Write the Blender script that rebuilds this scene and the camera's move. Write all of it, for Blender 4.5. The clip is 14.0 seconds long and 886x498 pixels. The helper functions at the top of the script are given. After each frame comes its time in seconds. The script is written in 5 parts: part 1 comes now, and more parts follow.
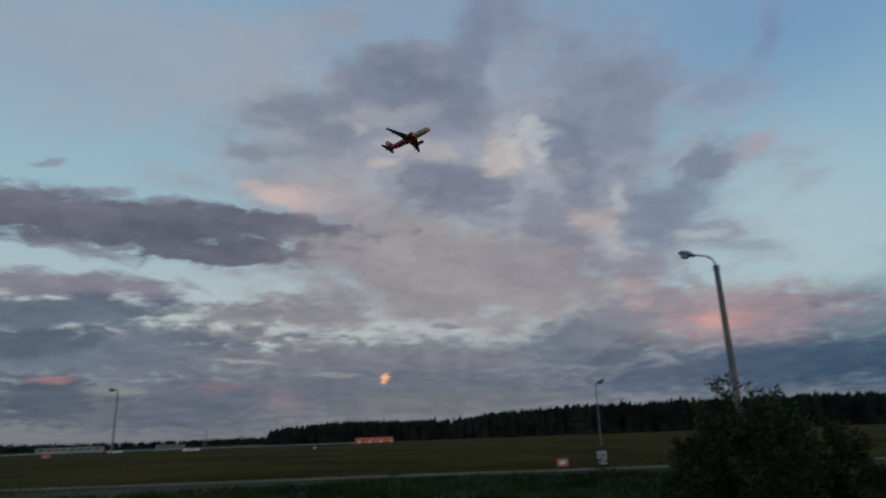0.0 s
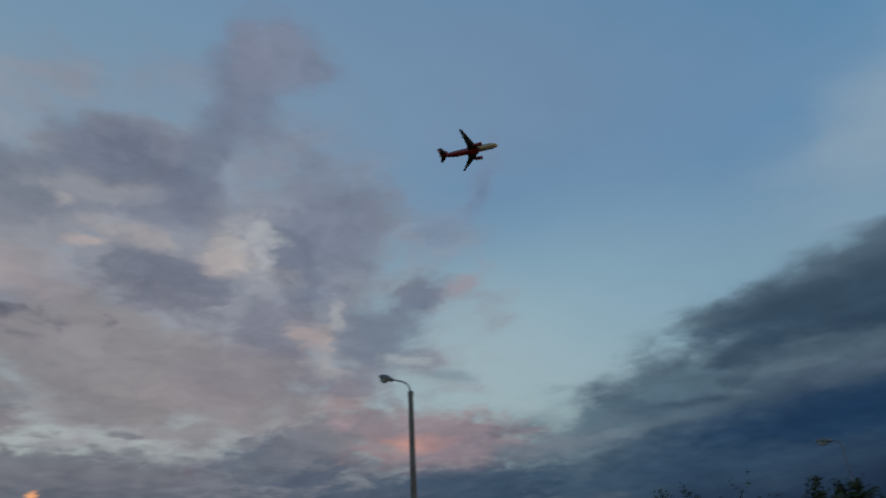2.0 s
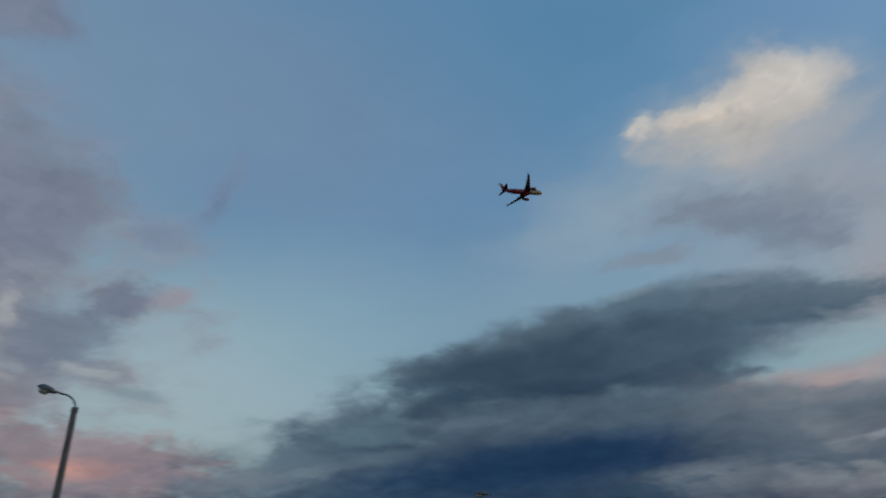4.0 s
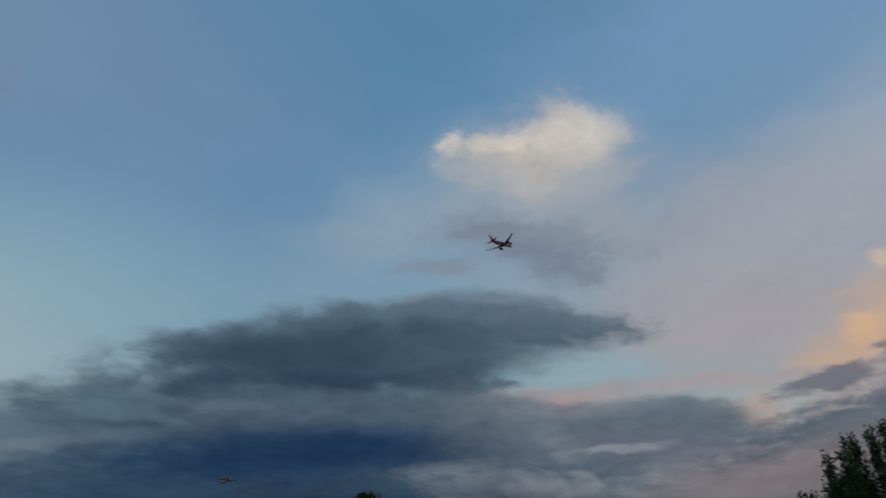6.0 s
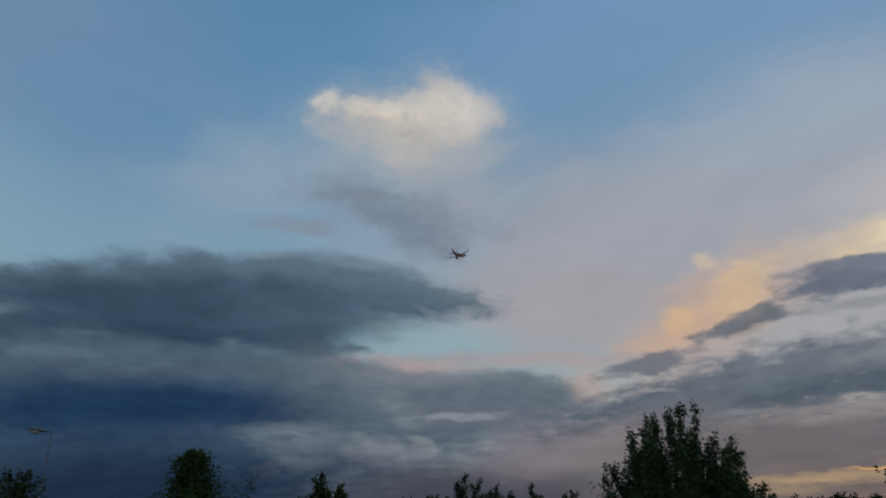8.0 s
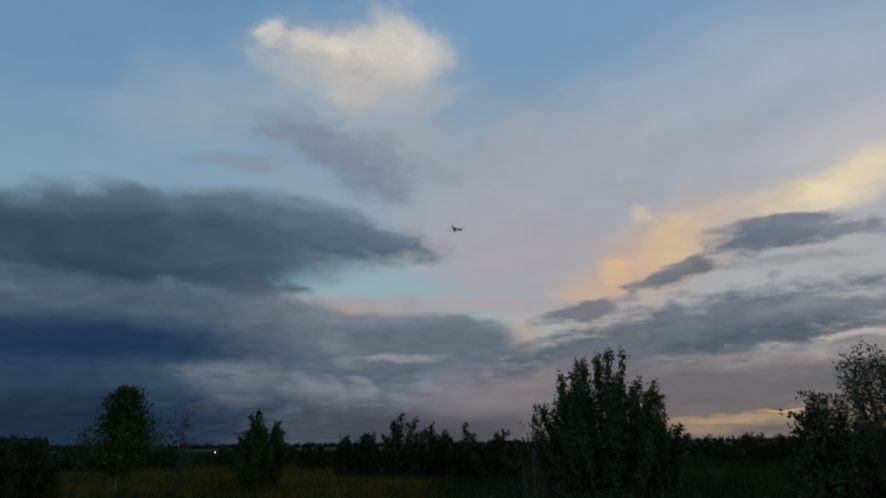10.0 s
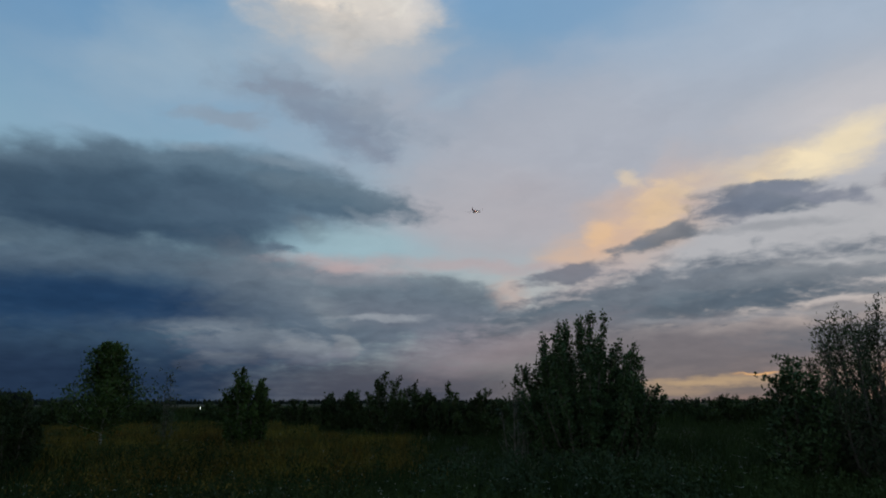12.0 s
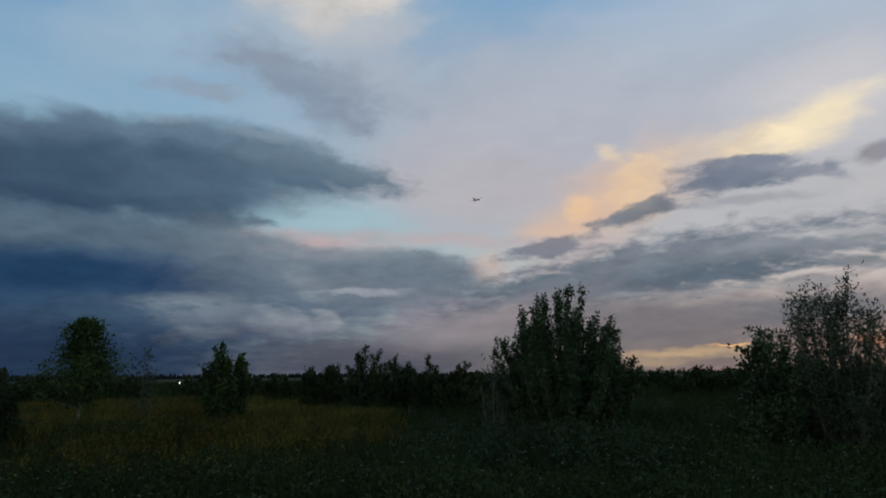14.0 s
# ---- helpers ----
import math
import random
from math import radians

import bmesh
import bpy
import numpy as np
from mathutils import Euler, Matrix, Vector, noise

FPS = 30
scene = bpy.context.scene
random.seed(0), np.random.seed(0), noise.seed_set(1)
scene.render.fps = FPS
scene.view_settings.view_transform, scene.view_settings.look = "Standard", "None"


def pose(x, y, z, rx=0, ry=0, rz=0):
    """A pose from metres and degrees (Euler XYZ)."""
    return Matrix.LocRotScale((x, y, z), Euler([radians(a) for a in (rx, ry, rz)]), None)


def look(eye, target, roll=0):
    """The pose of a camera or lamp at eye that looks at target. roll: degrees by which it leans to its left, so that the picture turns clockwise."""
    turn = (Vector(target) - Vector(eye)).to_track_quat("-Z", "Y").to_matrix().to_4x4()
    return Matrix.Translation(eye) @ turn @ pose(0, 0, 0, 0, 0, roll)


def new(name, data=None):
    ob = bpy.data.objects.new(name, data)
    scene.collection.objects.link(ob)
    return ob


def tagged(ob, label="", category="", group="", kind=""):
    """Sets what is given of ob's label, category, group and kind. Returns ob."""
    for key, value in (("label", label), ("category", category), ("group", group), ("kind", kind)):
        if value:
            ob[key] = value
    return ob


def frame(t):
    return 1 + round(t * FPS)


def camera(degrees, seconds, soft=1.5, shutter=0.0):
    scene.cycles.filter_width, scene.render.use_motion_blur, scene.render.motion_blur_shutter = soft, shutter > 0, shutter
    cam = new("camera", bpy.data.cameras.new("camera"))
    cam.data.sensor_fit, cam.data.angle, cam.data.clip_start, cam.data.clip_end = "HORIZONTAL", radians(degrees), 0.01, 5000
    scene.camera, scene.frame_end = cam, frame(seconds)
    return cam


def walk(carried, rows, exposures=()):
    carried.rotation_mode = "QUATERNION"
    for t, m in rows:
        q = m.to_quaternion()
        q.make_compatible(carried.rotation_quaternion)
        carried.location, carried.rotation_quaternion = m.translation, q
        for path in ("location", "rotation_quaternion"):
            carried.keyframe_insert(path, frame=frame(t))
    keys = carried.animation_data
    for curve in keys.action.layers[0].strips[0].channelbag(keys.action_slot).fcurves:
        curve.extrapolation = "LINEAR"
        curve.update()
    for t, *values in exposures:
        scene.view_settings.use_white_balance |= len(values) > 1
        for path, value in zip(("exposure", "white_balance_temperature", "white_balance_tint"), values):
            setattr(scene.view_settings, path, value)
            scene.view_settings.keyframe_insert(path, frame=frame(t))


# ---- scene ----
# The camera: held at arm's length, turning after the aircraft.
cam = camera(70.0, 14.0, soft=1.9, shutter=0.5)
walk(cam, [
    (0.0, pose(0.001, 0.600, 2.0, 106.51, 1.99, 0.45)),
    (0.5, pose(0.065, 0.596, 2.0, 109.44, 2.25, -5.41)),
    (1.0, pose(0.136, 0.584, 2.0, 111.88, 2.62, -12.01)),
    (1.5, pose(0.205, 0.564, 2.0, 113.31, 2.96, -18.67)),
    (2.0, pose(0.274, 0.534, 2.0, 115.55, 3.09, -25.69)),
    (2.5, pose(0.331, 0.500, 2.0, 116.66, 3.43, -31.78)),
    (3.0, pose(0.387, 0.458, 2.0, 116.68, 3.35, -38.51)),
    (3.5, pose(0.440, 0.408, 2.0, 116.75, 3.11, -45.59)),
    (4.0, pose(0.485, 0.353, 2.0, 117.27, 2.97, -52.43)),
    (4.2, pose(0.500, 0.331, 2.0, 117.63, 2.85, -55.03)),
    (6.3, pose(0.583, 0.137, 2.0, 115.15, 1.60, -76.10)),
    (6.5, pose(0.588, 0.120, 2.0, 114.88, 1.48, -77.76)),
    (7.0, pose(0.594, 0.083, 2.0, 114.14, 1.20, -81.52)),
    (7.5, pose(0.597, 0.055, 2.0, 113.30, 1.08, -84.27)),
    (8.0, pose(0.600, 0.023, 2.0, 112.31, 1.00, -87.38)),
    (8.5, pose(0.600, 0.003, 2.0, 111.01, 0.91, -89.39)),
    (11.0, pose(0.598, -0.043, 2.0, 105.33, 0.40, -93.99)),
    (11.5, pose(0.598, -0.046, 2.0, 104.63, 0.20, -94.30)),
    (12.0, pose(0.598, -0.045, 2.0, 103.65, 0.17, -94.28)),
    (12.5, pose(0.598, -0.046, 2.0, 102.71, 0.33, -94.35)),
    (13.0, pose(0.598, -0.054, 2.0, 102.07, 0.55, -95.05)),
    (13.5, pose(0.597, -0.061, 2.0, 101.61, 0.60, -95.73)),
    (14.0, pose(0.597, -0.064, 2.0, 101.29, 0.63, -96.01)),
], exposures=[(0, 0.1), (1.5, -0.1), (3, -0.2), (6.5, -0.2), (8.5, -0.15), (11, 0.0), (14, 0.2)])

# ---- world: evening sky with broken cloud ----
def lin(rgb, gain=1.0):
    out = []
    for c in rgb:
        c = c / 255
        out.append((c / 12.92 if c <= 0.04045 else ((c + 0.055) / 1.055) ** 2.4) * gain)
    return (*out, 1.0)


SUNSET = 128.0
world = bpy.data.worlds.new("evening_sky")
scene.world = world
world.use_nodes = True
wt = world.node_tree
wt.nodes.clear()


def wnode(kind, **values):
    n = wt.nodes.new(kind)
    for key, value in values.items():
        if key in n.inputs:
            n.inputs[key].default_value = value
    return n


def wmath(op, a, b=None, c=None):
    n = wt.nodes.new("ShaderNodeMath")
    n.operation = op
    for i, v in enumerate((a, b, c)):
        if v is None:
            continue
        if isinstance(v, (int, float)):
            n.inputs[i].default_value = v
        else:
            wt.links.new(v, n.inputs[i])
    return n.outputs[0]


def wmix(fac, a, b, mode="MIX"):
    n = wt.nodes.new("ShaderNodeMix")
    n.data_type, n.blend_type = "RGBA", mode
    for sock, v in ((n.inputs[0], fac), (n.inputs[6], a), (n.inputs[7], b)):
        if isinstance(v, (int, float, tuple)):
            sock.default_value = v
        else:
            wt.links.new(v, sock)
    return n.outputs[2]


def wramp(fac, stops):
    n = wt.nodes.new("ShaderNodeValToRGB")
    n.color_ramp.interpolation = "EASE"
    els = n.color_ramp.elements
    while len(els) < len(stops):
        els.new(0.5)
    for e, (p, rgb) in zip(els, stops):
        e.position, e.color = p, lin(rgb)
    wt.links.new(fac, n.inputs[0])
    return n.outputs[0]


def wnoise(vector, scale, detail, rough, colour=False):
    n = wnode("ShaderNodeTexNoise", Scale=scale, Detail=detail, Roughness=rough)
    wt.links.new(vector, n.inputs["Vector"])
    return n.outputs["Color" if colour else "Fac"]


def wvec(op, a, b):
    n = wt.nodes.new("ShaderNodeVectorMath")
    n.operation = op
    for i, v in enumerate((a, b)):
        if isinstance(v, tuple):
            n.inputs[i].default_value = v
        elif v is not None:
            wt.links.new(v, n.inputs[i])
    return n.outputs[1] if op in ("LENGTH", "DOT_PRODUCT") else n.outputs[0]


way = wt.nodes.new("ShaderNodeTexCoord").outputs["Generated"]
flat = wvec("MULTIPLY", way, (1.0, 1.0, 2.3))
# the layer of cloud as a plane overhead: cells shrink towards the horizon
height = wt.nodes.new("ShaderNodeSeparateXYZ")
wt.links.new(way, height.inputs[0])
up = height.outputs["Z"]
reach = wt.nodes.new("ShaderNodeCombineXYZ")
stretch = wmath("DIVIDE", 1.0, wmath("ADD", wmath("MAXIMUM", up, 0.0), 0.2))
wt.links.new(stretch, reach.inputs[0])
wt.links.new(stretch, reach.inputs[1])
layer = wvec("MULTIPLY", way, reach.outputs[0])
# two sizes of billow push the cloud edges about
billow = wvec("SUBTRACT", wnoise(flat, 5.0, 5, 0.55, True), (0.5, 0.5, 0.5))
coarse = wvec("ADD", way, wvec("MULTIPLY", billow, (0.11, 0.11, 0.05)))
curl = wvec("SUBTRACT", wnoise(flat, 15.0, 5, 0.56, True), (0.5, 0.5, 0.5))
fine = wvec("ADD", way, wvec("MULTIPLY", curl, (0.055, 0.055, 0.022)))
ragged = wmath("SUBTRACT", wnoise(wvec("ADD", layer, wvec("MULTIPLY", billow, (0.25, 0.25, 0.25))), 4.6, 7, 0.53), 0.5)
tearing = wmath("SUBTRACT", wnoise(wvec("ADD", layer, wvec("MULTIPLY", curl, (0.12, 0.12, 0.12))), 9.5, 6, 0.55), 0.5)
cells = wvec("ADD", layer, wvec("MULTIPLY", curl, (0.22, 0.22, 0.22)))
near = wnoise(cells, 3.4, 6, 0.48)
# the side of each billow that faces the sunset is the lighter one
lee = wnoise(wvec("ADD", cells, (0.075 * math.sin(radians(SUNSET)), 0.075 * math.cos(radians(SUNSET)), 0.0)), 3.4, 5, 0.48)
thick = wnode("ShaderNodeMapRange", **{"From Min": 0.25, "From Max": 0.75})
wt.links.new(wmath("MULTIPLY_ADD", wmath("SUBTRACT", near, lee), 0.9, near), thick.inputs["Value"])
grain = wnode("ShaderNodeMapRange", **{"From Min": 0.3, "From Max": 0.7})
wt.links.new(wnoise(cells, 10.0, 5, 0.55), grain.inputs["Value"])
body = wmath("MULTIPLY_ADD", grain.outputs[0], 0.4, wmath("MULTIPLY", thick.outputs[0], 0.6))
# clear air: the sky model for a sun at the horizon, over height tints for each side
sky = wt.nodes.new("ShaderNodeTexSky")
sky.sky_type, sky.sun_disc = "NISHITA", False
sky.sun_elevation, sky.sun_rotation = radians(2.0), radians(SUNSET)
wt.links.new(way, sky.inputs[0])
north = wramp(up, [(0.0, (110, 114, 120)), (0.07, (134, 143, 150)), (0.15, (174, 184, 184)), (0.32, (146, 174, 188)), (0.55, (126, 156, 180)), (1.0, (84, 130, 176))])
east = wramp(up, [(0.0, (104, 114, 126)), (0.14, (148, 174, 180)), (0.33, (128, 162, 183)), (0.52, (90, 142, 182)), (0.72, (58, 128, 172)), (1.0, (52, 118, 164))])
south = wramp(up, [(0.0, (118, 114, 118)), (0.15, (168, 166, 168)), (0.35, (168, 173, 182)), (0.6, (124, 158, 192)), (1.0, (78, 130, 176))])


def side(az, spread):
    dot = wvec("DOT_PRODUCT", way, (math.sin(radians(az)), math.cos(radians(az)), 0.0))
    n = wnode("ShaderNodeMapRange", **{"From Min": spread, "From Max": 1.0})
    n.interpolation_type = "SMOOTHSTEP"
    wt.links.new(dot, n.inputs["Value"])
    return n.outputs[0]


air = wmix(side(66, 0.38), north, east)
air = wmix(side(SUNSET + 10, 0.5), air, south)
air = wmix(1.0, air, wmix(0.006, (0, 0, 0, 1), sky.outputs[0]), "ADD")
tint = wt.nodes.new("ShaderNodeSeparateColor")
wt.links.new(air, tint.inputs[0])
# the clouds follow the air, so that one pass works through both
gate = wt.nodes.new("ShaderNodeCombineXYZ")
wt.links.new(wmath("MULTIPLY", wmath("ADD", wmath("ADD", wmath("ADD", ragged, tearing), body), tint.outputs[0]), 1e-6), gate.inputs[0])
coarse, fine = wvec("ADD", coarse, gate.outputs[0]), wvec("ADD", fine, gate.outputs[0])
body = wmath("ADD", body, gate.inputs[0].links[0].from_socket)
ragged = wmath("ADD", ragged, gate.inputs[0].links[0].from_socket)
tearing = wmath("ADD", tearing, gate.inputs[0].links[0].from_socket)
SKY = [air, 0.0]


def bank_group():
    """One bank of cloud as a node group: where it lies, its torn edge, its light from base to crown, and its lumps."""
    group = bpy.data.node_groups.new("cloud_bank", "ShaderNodeTree")
    for kind, names in (("Color", ("Sky", "Crown", "Base")), ("Vector", ("Torn", "Along", "Across")), ("Float", ("Lumps", "Rags", "Rag", "Outer", "Inner", "Amount", "Mottle"))):
        for name in names:
            group.interface.new_socket(name, in_out="INPUT", socket_type="NodeSocket" + kind)
    group.interface.new_socket("Sky", in_out="OUTPUT", socket_type="NodeSocketColor")
    group.interface.new_socket("Lumps", in_out="OUTPUT", socket_type="NodeSocketFloat")
    given, result = group.nodes.new("NodeGroupInput").outputs, group.nodes.new("NodeGroupOutput").inputs

    def wire(n, *inputs):
        for sock, v in zip(n.inputs, inputs):
            if isinstance(v, (int, float)):
                sock.default_value = v
            elif v is not None:
                group.links.new(v, sock)
        return n

    def sums(op, *inputs):
        n = group.nodes.new("ShaderNodeMath")
        n.operation = op
        return wire(n, *inputs).outputs[0]

    def dot(*inputs):
        n = group.nodes.new("ShaderNodeVectorMath")
        n.operation = "DOT_PRODUCT"
        return wire(n, *inputs).outputs["Value"]

    def eased(*inputs):
        n = group.nodes.new("ShaderNodeMapRange")
        n.interpolation_type = "SMOOTHSTEP"
        return wire(n, *inputs).outputs[0]

    def blend(share, under, top):
        n = group.nodes.new("ShaderNodeMix")
        n.data_type = "RGBA"
        group.links.new(share, n.inputs[0])
        group.links.new(under, n.inputs[6])
        group.links.new(top, n.inputs[7])
        return n.outputs[2]

    u, v = dot(given["Torn"], given["Along"]), dot(given["Torn"], given["Across"])
    far = sums("SQRT", sums("MULTIPLY_ADD", v, v, sums("MULTIPLY", u, u)))
    far = sums("MULTIPLY_ADD", given["Rags"], given["Rag"], far)
    mask = eased(far, given["Outer"], given["Inner"], 0.0, given["Amount"])
    tone = blend(eased(v, -0.8, 0.8), given["Base"], given["Crown"])
    group.links.new(blend(mask, given["Sky"], tone), result["Sky"])
    group.links.new(sums("MAXIMUM", given["Lumps"], sums("MULTIPLY", mask, given["Mottle"])), result["Lumps"])
    return group


BANK = bank_group()


def cloud(az, el, wide, high, tilt, rgb, soft=0.5, amount=0.9, rag=0.8, mottle=None, base=None):
    """One bank of cloud: its middle, half sizes and tilt in degrees, its light, how soft and torn its edge is, how much it is broken into lumps, and the light of its underside."""
    a, e = radians(az), radians(el)
    c = Vector((math.sin(a) * math.cos(e), math.cos(a) * math.cos(e), math.sin(e)))
    right = Vector((math.cos(a), -math.sin(a), 0.0))
    above = right.cross(c)
    t = radians(tilt)
    n = wt.nodes.new("ShaderNodeGroup")
    n.node_tree = BANK
    if mottle is None:
        mottle = 0.25 if soft >= 0.7 else 0.9
    for key, value in {"Along": (right * math.cos(t) + above * math.sin(t)) / (radians(wide) * 1.12), "Across": (above * math.cos(t) - right * math.sin(t)) / (radians(high) * 1.12),
                       "Crown": lin(rgb), "Base": lin(base or rgb), "Rag": rag * 1.6, "Outer": 1.0 + soft * 0.55, "Inner": 1.0 - soft, "Amount": amount, "Mottle": mottle}.items():
        n.inputs[key].default_value = value
    for key, sock in (("Sky", SKY[0]), ("Lumps", SKY[1]), ("Torn", coarse if high > 2.4 else fine), ("Rags", ragged if high > 2.4 else tearing)):
        if isinstance(sock, float):
            n.inputs[key].default_value = sock
        else:
            wt.links.new(sock, n.inputs[key])
    SKY[0], SKY[1] = n.outputs["Sky"], n.outputs["Lumps"]


# pale air low in the north-east
cloud(32.0, 15.4, 13.0, 7.3, -2, (168, 189, 196), 0.95, 0.75, 0.3, mottle=0)  # pale_air
cloud(42.3, 21.4, 10.0, 7.5, 5, (143, 177, 196), 0.95, 0.5, 0.3, mottle=0)  # pale_air
# veils and masses of the north-west sky
cloud(4.5, 22.0, 19.1, 14.7, -4, (146, 145, 156), 0.5, 0.8, 1.1)  # veil
cloud(-24.2, 30.9, 14.2, 4.8, 3, (154, 159, 170), 0.7, 0.6, 1)  # veil_top
cloud(-11.9, 26.1, 10.2, 4.3, 17, (146, 149, 158), 0.6, 0.6, 1.2)  # veil_mid
cloud(39.6, 37.8, 23.1, 10.7, -10, (124, 146, 176), 0.95, 0.55, 0.3)  # lavhaze
cloud(-4.7, 32.1, 4.9, 2.6, 6, (116, 121, 137), 0.5, 0.88, 1.4)  # mottle_a
cloud(-15.2, 28.3, 4.8, 1.6, 11, (128, 134, 147), 0.6, 0.68, 1.3)  # mottle_c
cloud(12.9, 24.2, 4.1, 2.2, -82, (116, 121, 136), 0.5, 0.88, 1.4)  # mottle_d
cloud(17.1, 28.5, 4.9, 2.4, 17, (126, 132, 147), 0.6, 0.73, 1.4)  # mottle_f
cloud(1.2, 21.6, 4.1, 2.3, -10, (124, 123, 137), 0.6, 0.78, 1.4)  # mottle_g
cloud(24.1, 21.5, 2.2, 1.6, 1, (118, 125, 141), 0.6, 0.83, 1.4)  # mottle_h
cloud(-9.6, 18.7, 5.1, 2.0, 12, (132, 129, 141), 0.6, 0.68, 1.4)  # mottle_i
cloud(9.4, 16.0, 4.9, 2.0, 1, (130, 127, 139), 0.6, 0.68, 1.4)  # mottle_j
cloud(8.0, 24.7, 3.2, 1.7, -24, (188, 183, 180), 0.7, 0.6, 1.8)  # bright_a
cloud(14.6, 18.3, 1.7, 1.1, 2, (192, 175, 168), 0.7, 0.55, 1.8)  # bright_c
cloud(0.4, 14.5, 14.4, 4.3, -10, (143, 139, 141), 0.5, 0.8, 1)  # mauve
cloud(28.6, 22.2, 2.5, 0.7, 18, (160, 145, 154), 0.7, 0.6, 1.4)  # pinkwisp
cloud(-26.6, 18.0, 16.0, 1.9, 3, (96, 99, 114), 0.3, 0.97, 1.1)  # leftbank
cloud(-21.0, 16.0, 8.0, 1.2, -1, (92, 95, 108), 0.35, 0.97, 1.1)  # leftbank_b
cloud(-34.5, 18.1, 5.3, 1.6, 3, (104, 105, 120), 0.4, 0.92, 1.1)  # leftbank_c
cloud(-23.0, 17.5, 5.5, 1.1, -0, (86, 91, 104), 0.6, 0.8, 1)  # leftbank_d
cloud(-33.8, 21.5, 1.0, 0.3, 11, (124, 129, 142), 0.5, 0.7, 1)  # leftwisp
cloud(-29.1, 20.3, 1.8, 0.4, 9, (120, 121, 136), 0.5, 0.7, 1)  # leftwisp_b
cloud(-25.0, 20.0, 1.7, 0.4, 7, (116, 117, 132), 0.5, 0.7, 1)  # leftwisp_c
cloud(-30.1, 15.2, 3.3, 0.5, -6, (120, 123, 136), 0.6, 0.8, 1.2)  # leftwisp_d
cloud(-31.4, 12.4, 8.6, 1.1, 2, (119, 116, 130), 0.45, 0.92, 1.1)  # leftpink
cloud(-31.9, 10.3, 8.8, 1.3, 5, (91, 102, 118), 0.45, 0.95, 1.1)  # leftblue
cloud(-11.5, 11.1, 5.0, 1.3, -8, (136, 131, 138), 0.5, 0.85, 1.3)  # leftpuffs
cloud(-17.8, 10.6, 4.3, 1.0, 1, (134, 127, 134), 0.5, 0.85, 1.3)  # leftpuffs_b
cloud(-20.5, 8.8, 8.9, 0.7, -0, (130, 125, 132), 0.5, 0.85, 1.3)  # leftpuffs_c
cloud(-29.6, 7.2, 15.9, 2.3, 1, (95, 106, 122), 0.45, 0.93, 1.1)  # leftmass
cloud(-33.1, 7.8, 4.5, 1.1, 8, (85, 96, 112), 0.5, 0.85, 1)  # leftmass_b
cloud(5.5, 4.8, 30.0, 3.1, -0, (113, 117, 129), 0.6, 0.85, 0.6)  # northlow
cloud(-6.5, 6.6, 13.9, 1.9, -1, (113, 116, 126), 0.5, 0.9, 1.1)  # lowbank
cloud(-11.4, 4.0, 28.0, 1.7, 0, (99, 106, 118), 0.5, 0.9, 1)  # lowbank_b
cloud(-26.0, 2.5, 12.7, 1.4, -3, (95, 100, 110), 0.6, 0.9, 0.9)  # lowbank_e
cloud(-1.6, 2.8, 11.8, 1.1, 0, (107, 110, 116), 0.6, 0.85, 0.9)  # lowbank_f
cloud(13.6, 7.2, 5.2, 2.0, 1, (87, 98, 116), 0.45, 0.93, 1.2)  # lowbank_c
cloud(16.8, 9.4, 5.2, 2.1, 11, (119, 120, 130), 0.5, 0.85, 1.1)  # lowbank_d
cloud(26.5, 8.5, 8.3, 2.4, -4, (152, 135, 140), 0.5, 0.9, 1)  # pinkmass
cloud(24.2, 8.6, 2.5, 0.8, 0, (220, 155, 135), 0.8, 0.8, 1)  # pinkcore
cloud(17.6, 12.3, 2.4, 1.3, 6, (158, 139, 142), 0.6, 0.7, 1.2)  # pinkmass_b
cloud(28.3, 4.7, 8.6, 1.9, 0, (65, 84, 106), 0.5, 0.93, 0.9)  # lowdark
cloud(18.9, 4.1, 6.5, 1.2, -0, (83, 96, 114), 0.5, 0.9, 0.9)  # lowdark_b
cloud(-32.2, 3.8, 3.5, 1.7, 3, (83, 92, 106), 0.45, 0.93, 1.1)  # leftlow
cloud(-21.2, 3.3, 5.2, 1.4, 12, (93, 100, 114), 0.5, 0.9, 1.1)  # leftlow_b
cloud(-17.6, 6.7, 2.3, 0.2, -1, (177, 177, 172), 0.6, 0.39, 1)  # gapstreak
cloud(-27.4, 4.4, 2.0, 0.4, -2, (162, 159, 152), 0.6, 0.26, 1.2)  # gapstreak_b
cloud(-9.5, 5.4, 2.0, 0.2, -5, (162, 159, 154), 0.6, 0.33, 1)  # gapstreak_c
cloud(-31.5, 5.2, 1.4, 0.3, 6, (182, 129, 130), 0.8, 0.42, 0.8)  # rosespot
cloud(-19.1, 4.6, 2.0, 0.5, 2, (148, 117, 130), 0.8, 0.39, 0.8)  # rosespot_b
cloud(-14.2, 3.6, 2.1, 0.9, -21, (140, 121, 128), 0.8, 0.33, 0.8)  # rosespot_c
cloud(-5.3, 5.1, 0.4, 0.3, 12, (250, 176, 124), 0.9, 0.95, 2.4)  # glow
cloud(0.2, 9.5, 1.5, 0.3, -2, (120, 121, 130), 0.5, 0.8, 1)  # smallpuff
cloud(5.3, 6.9, 0.6, 0.4, -3, (116, 113, 124), 0.5, 0.8, 1)  # smallpuff_b
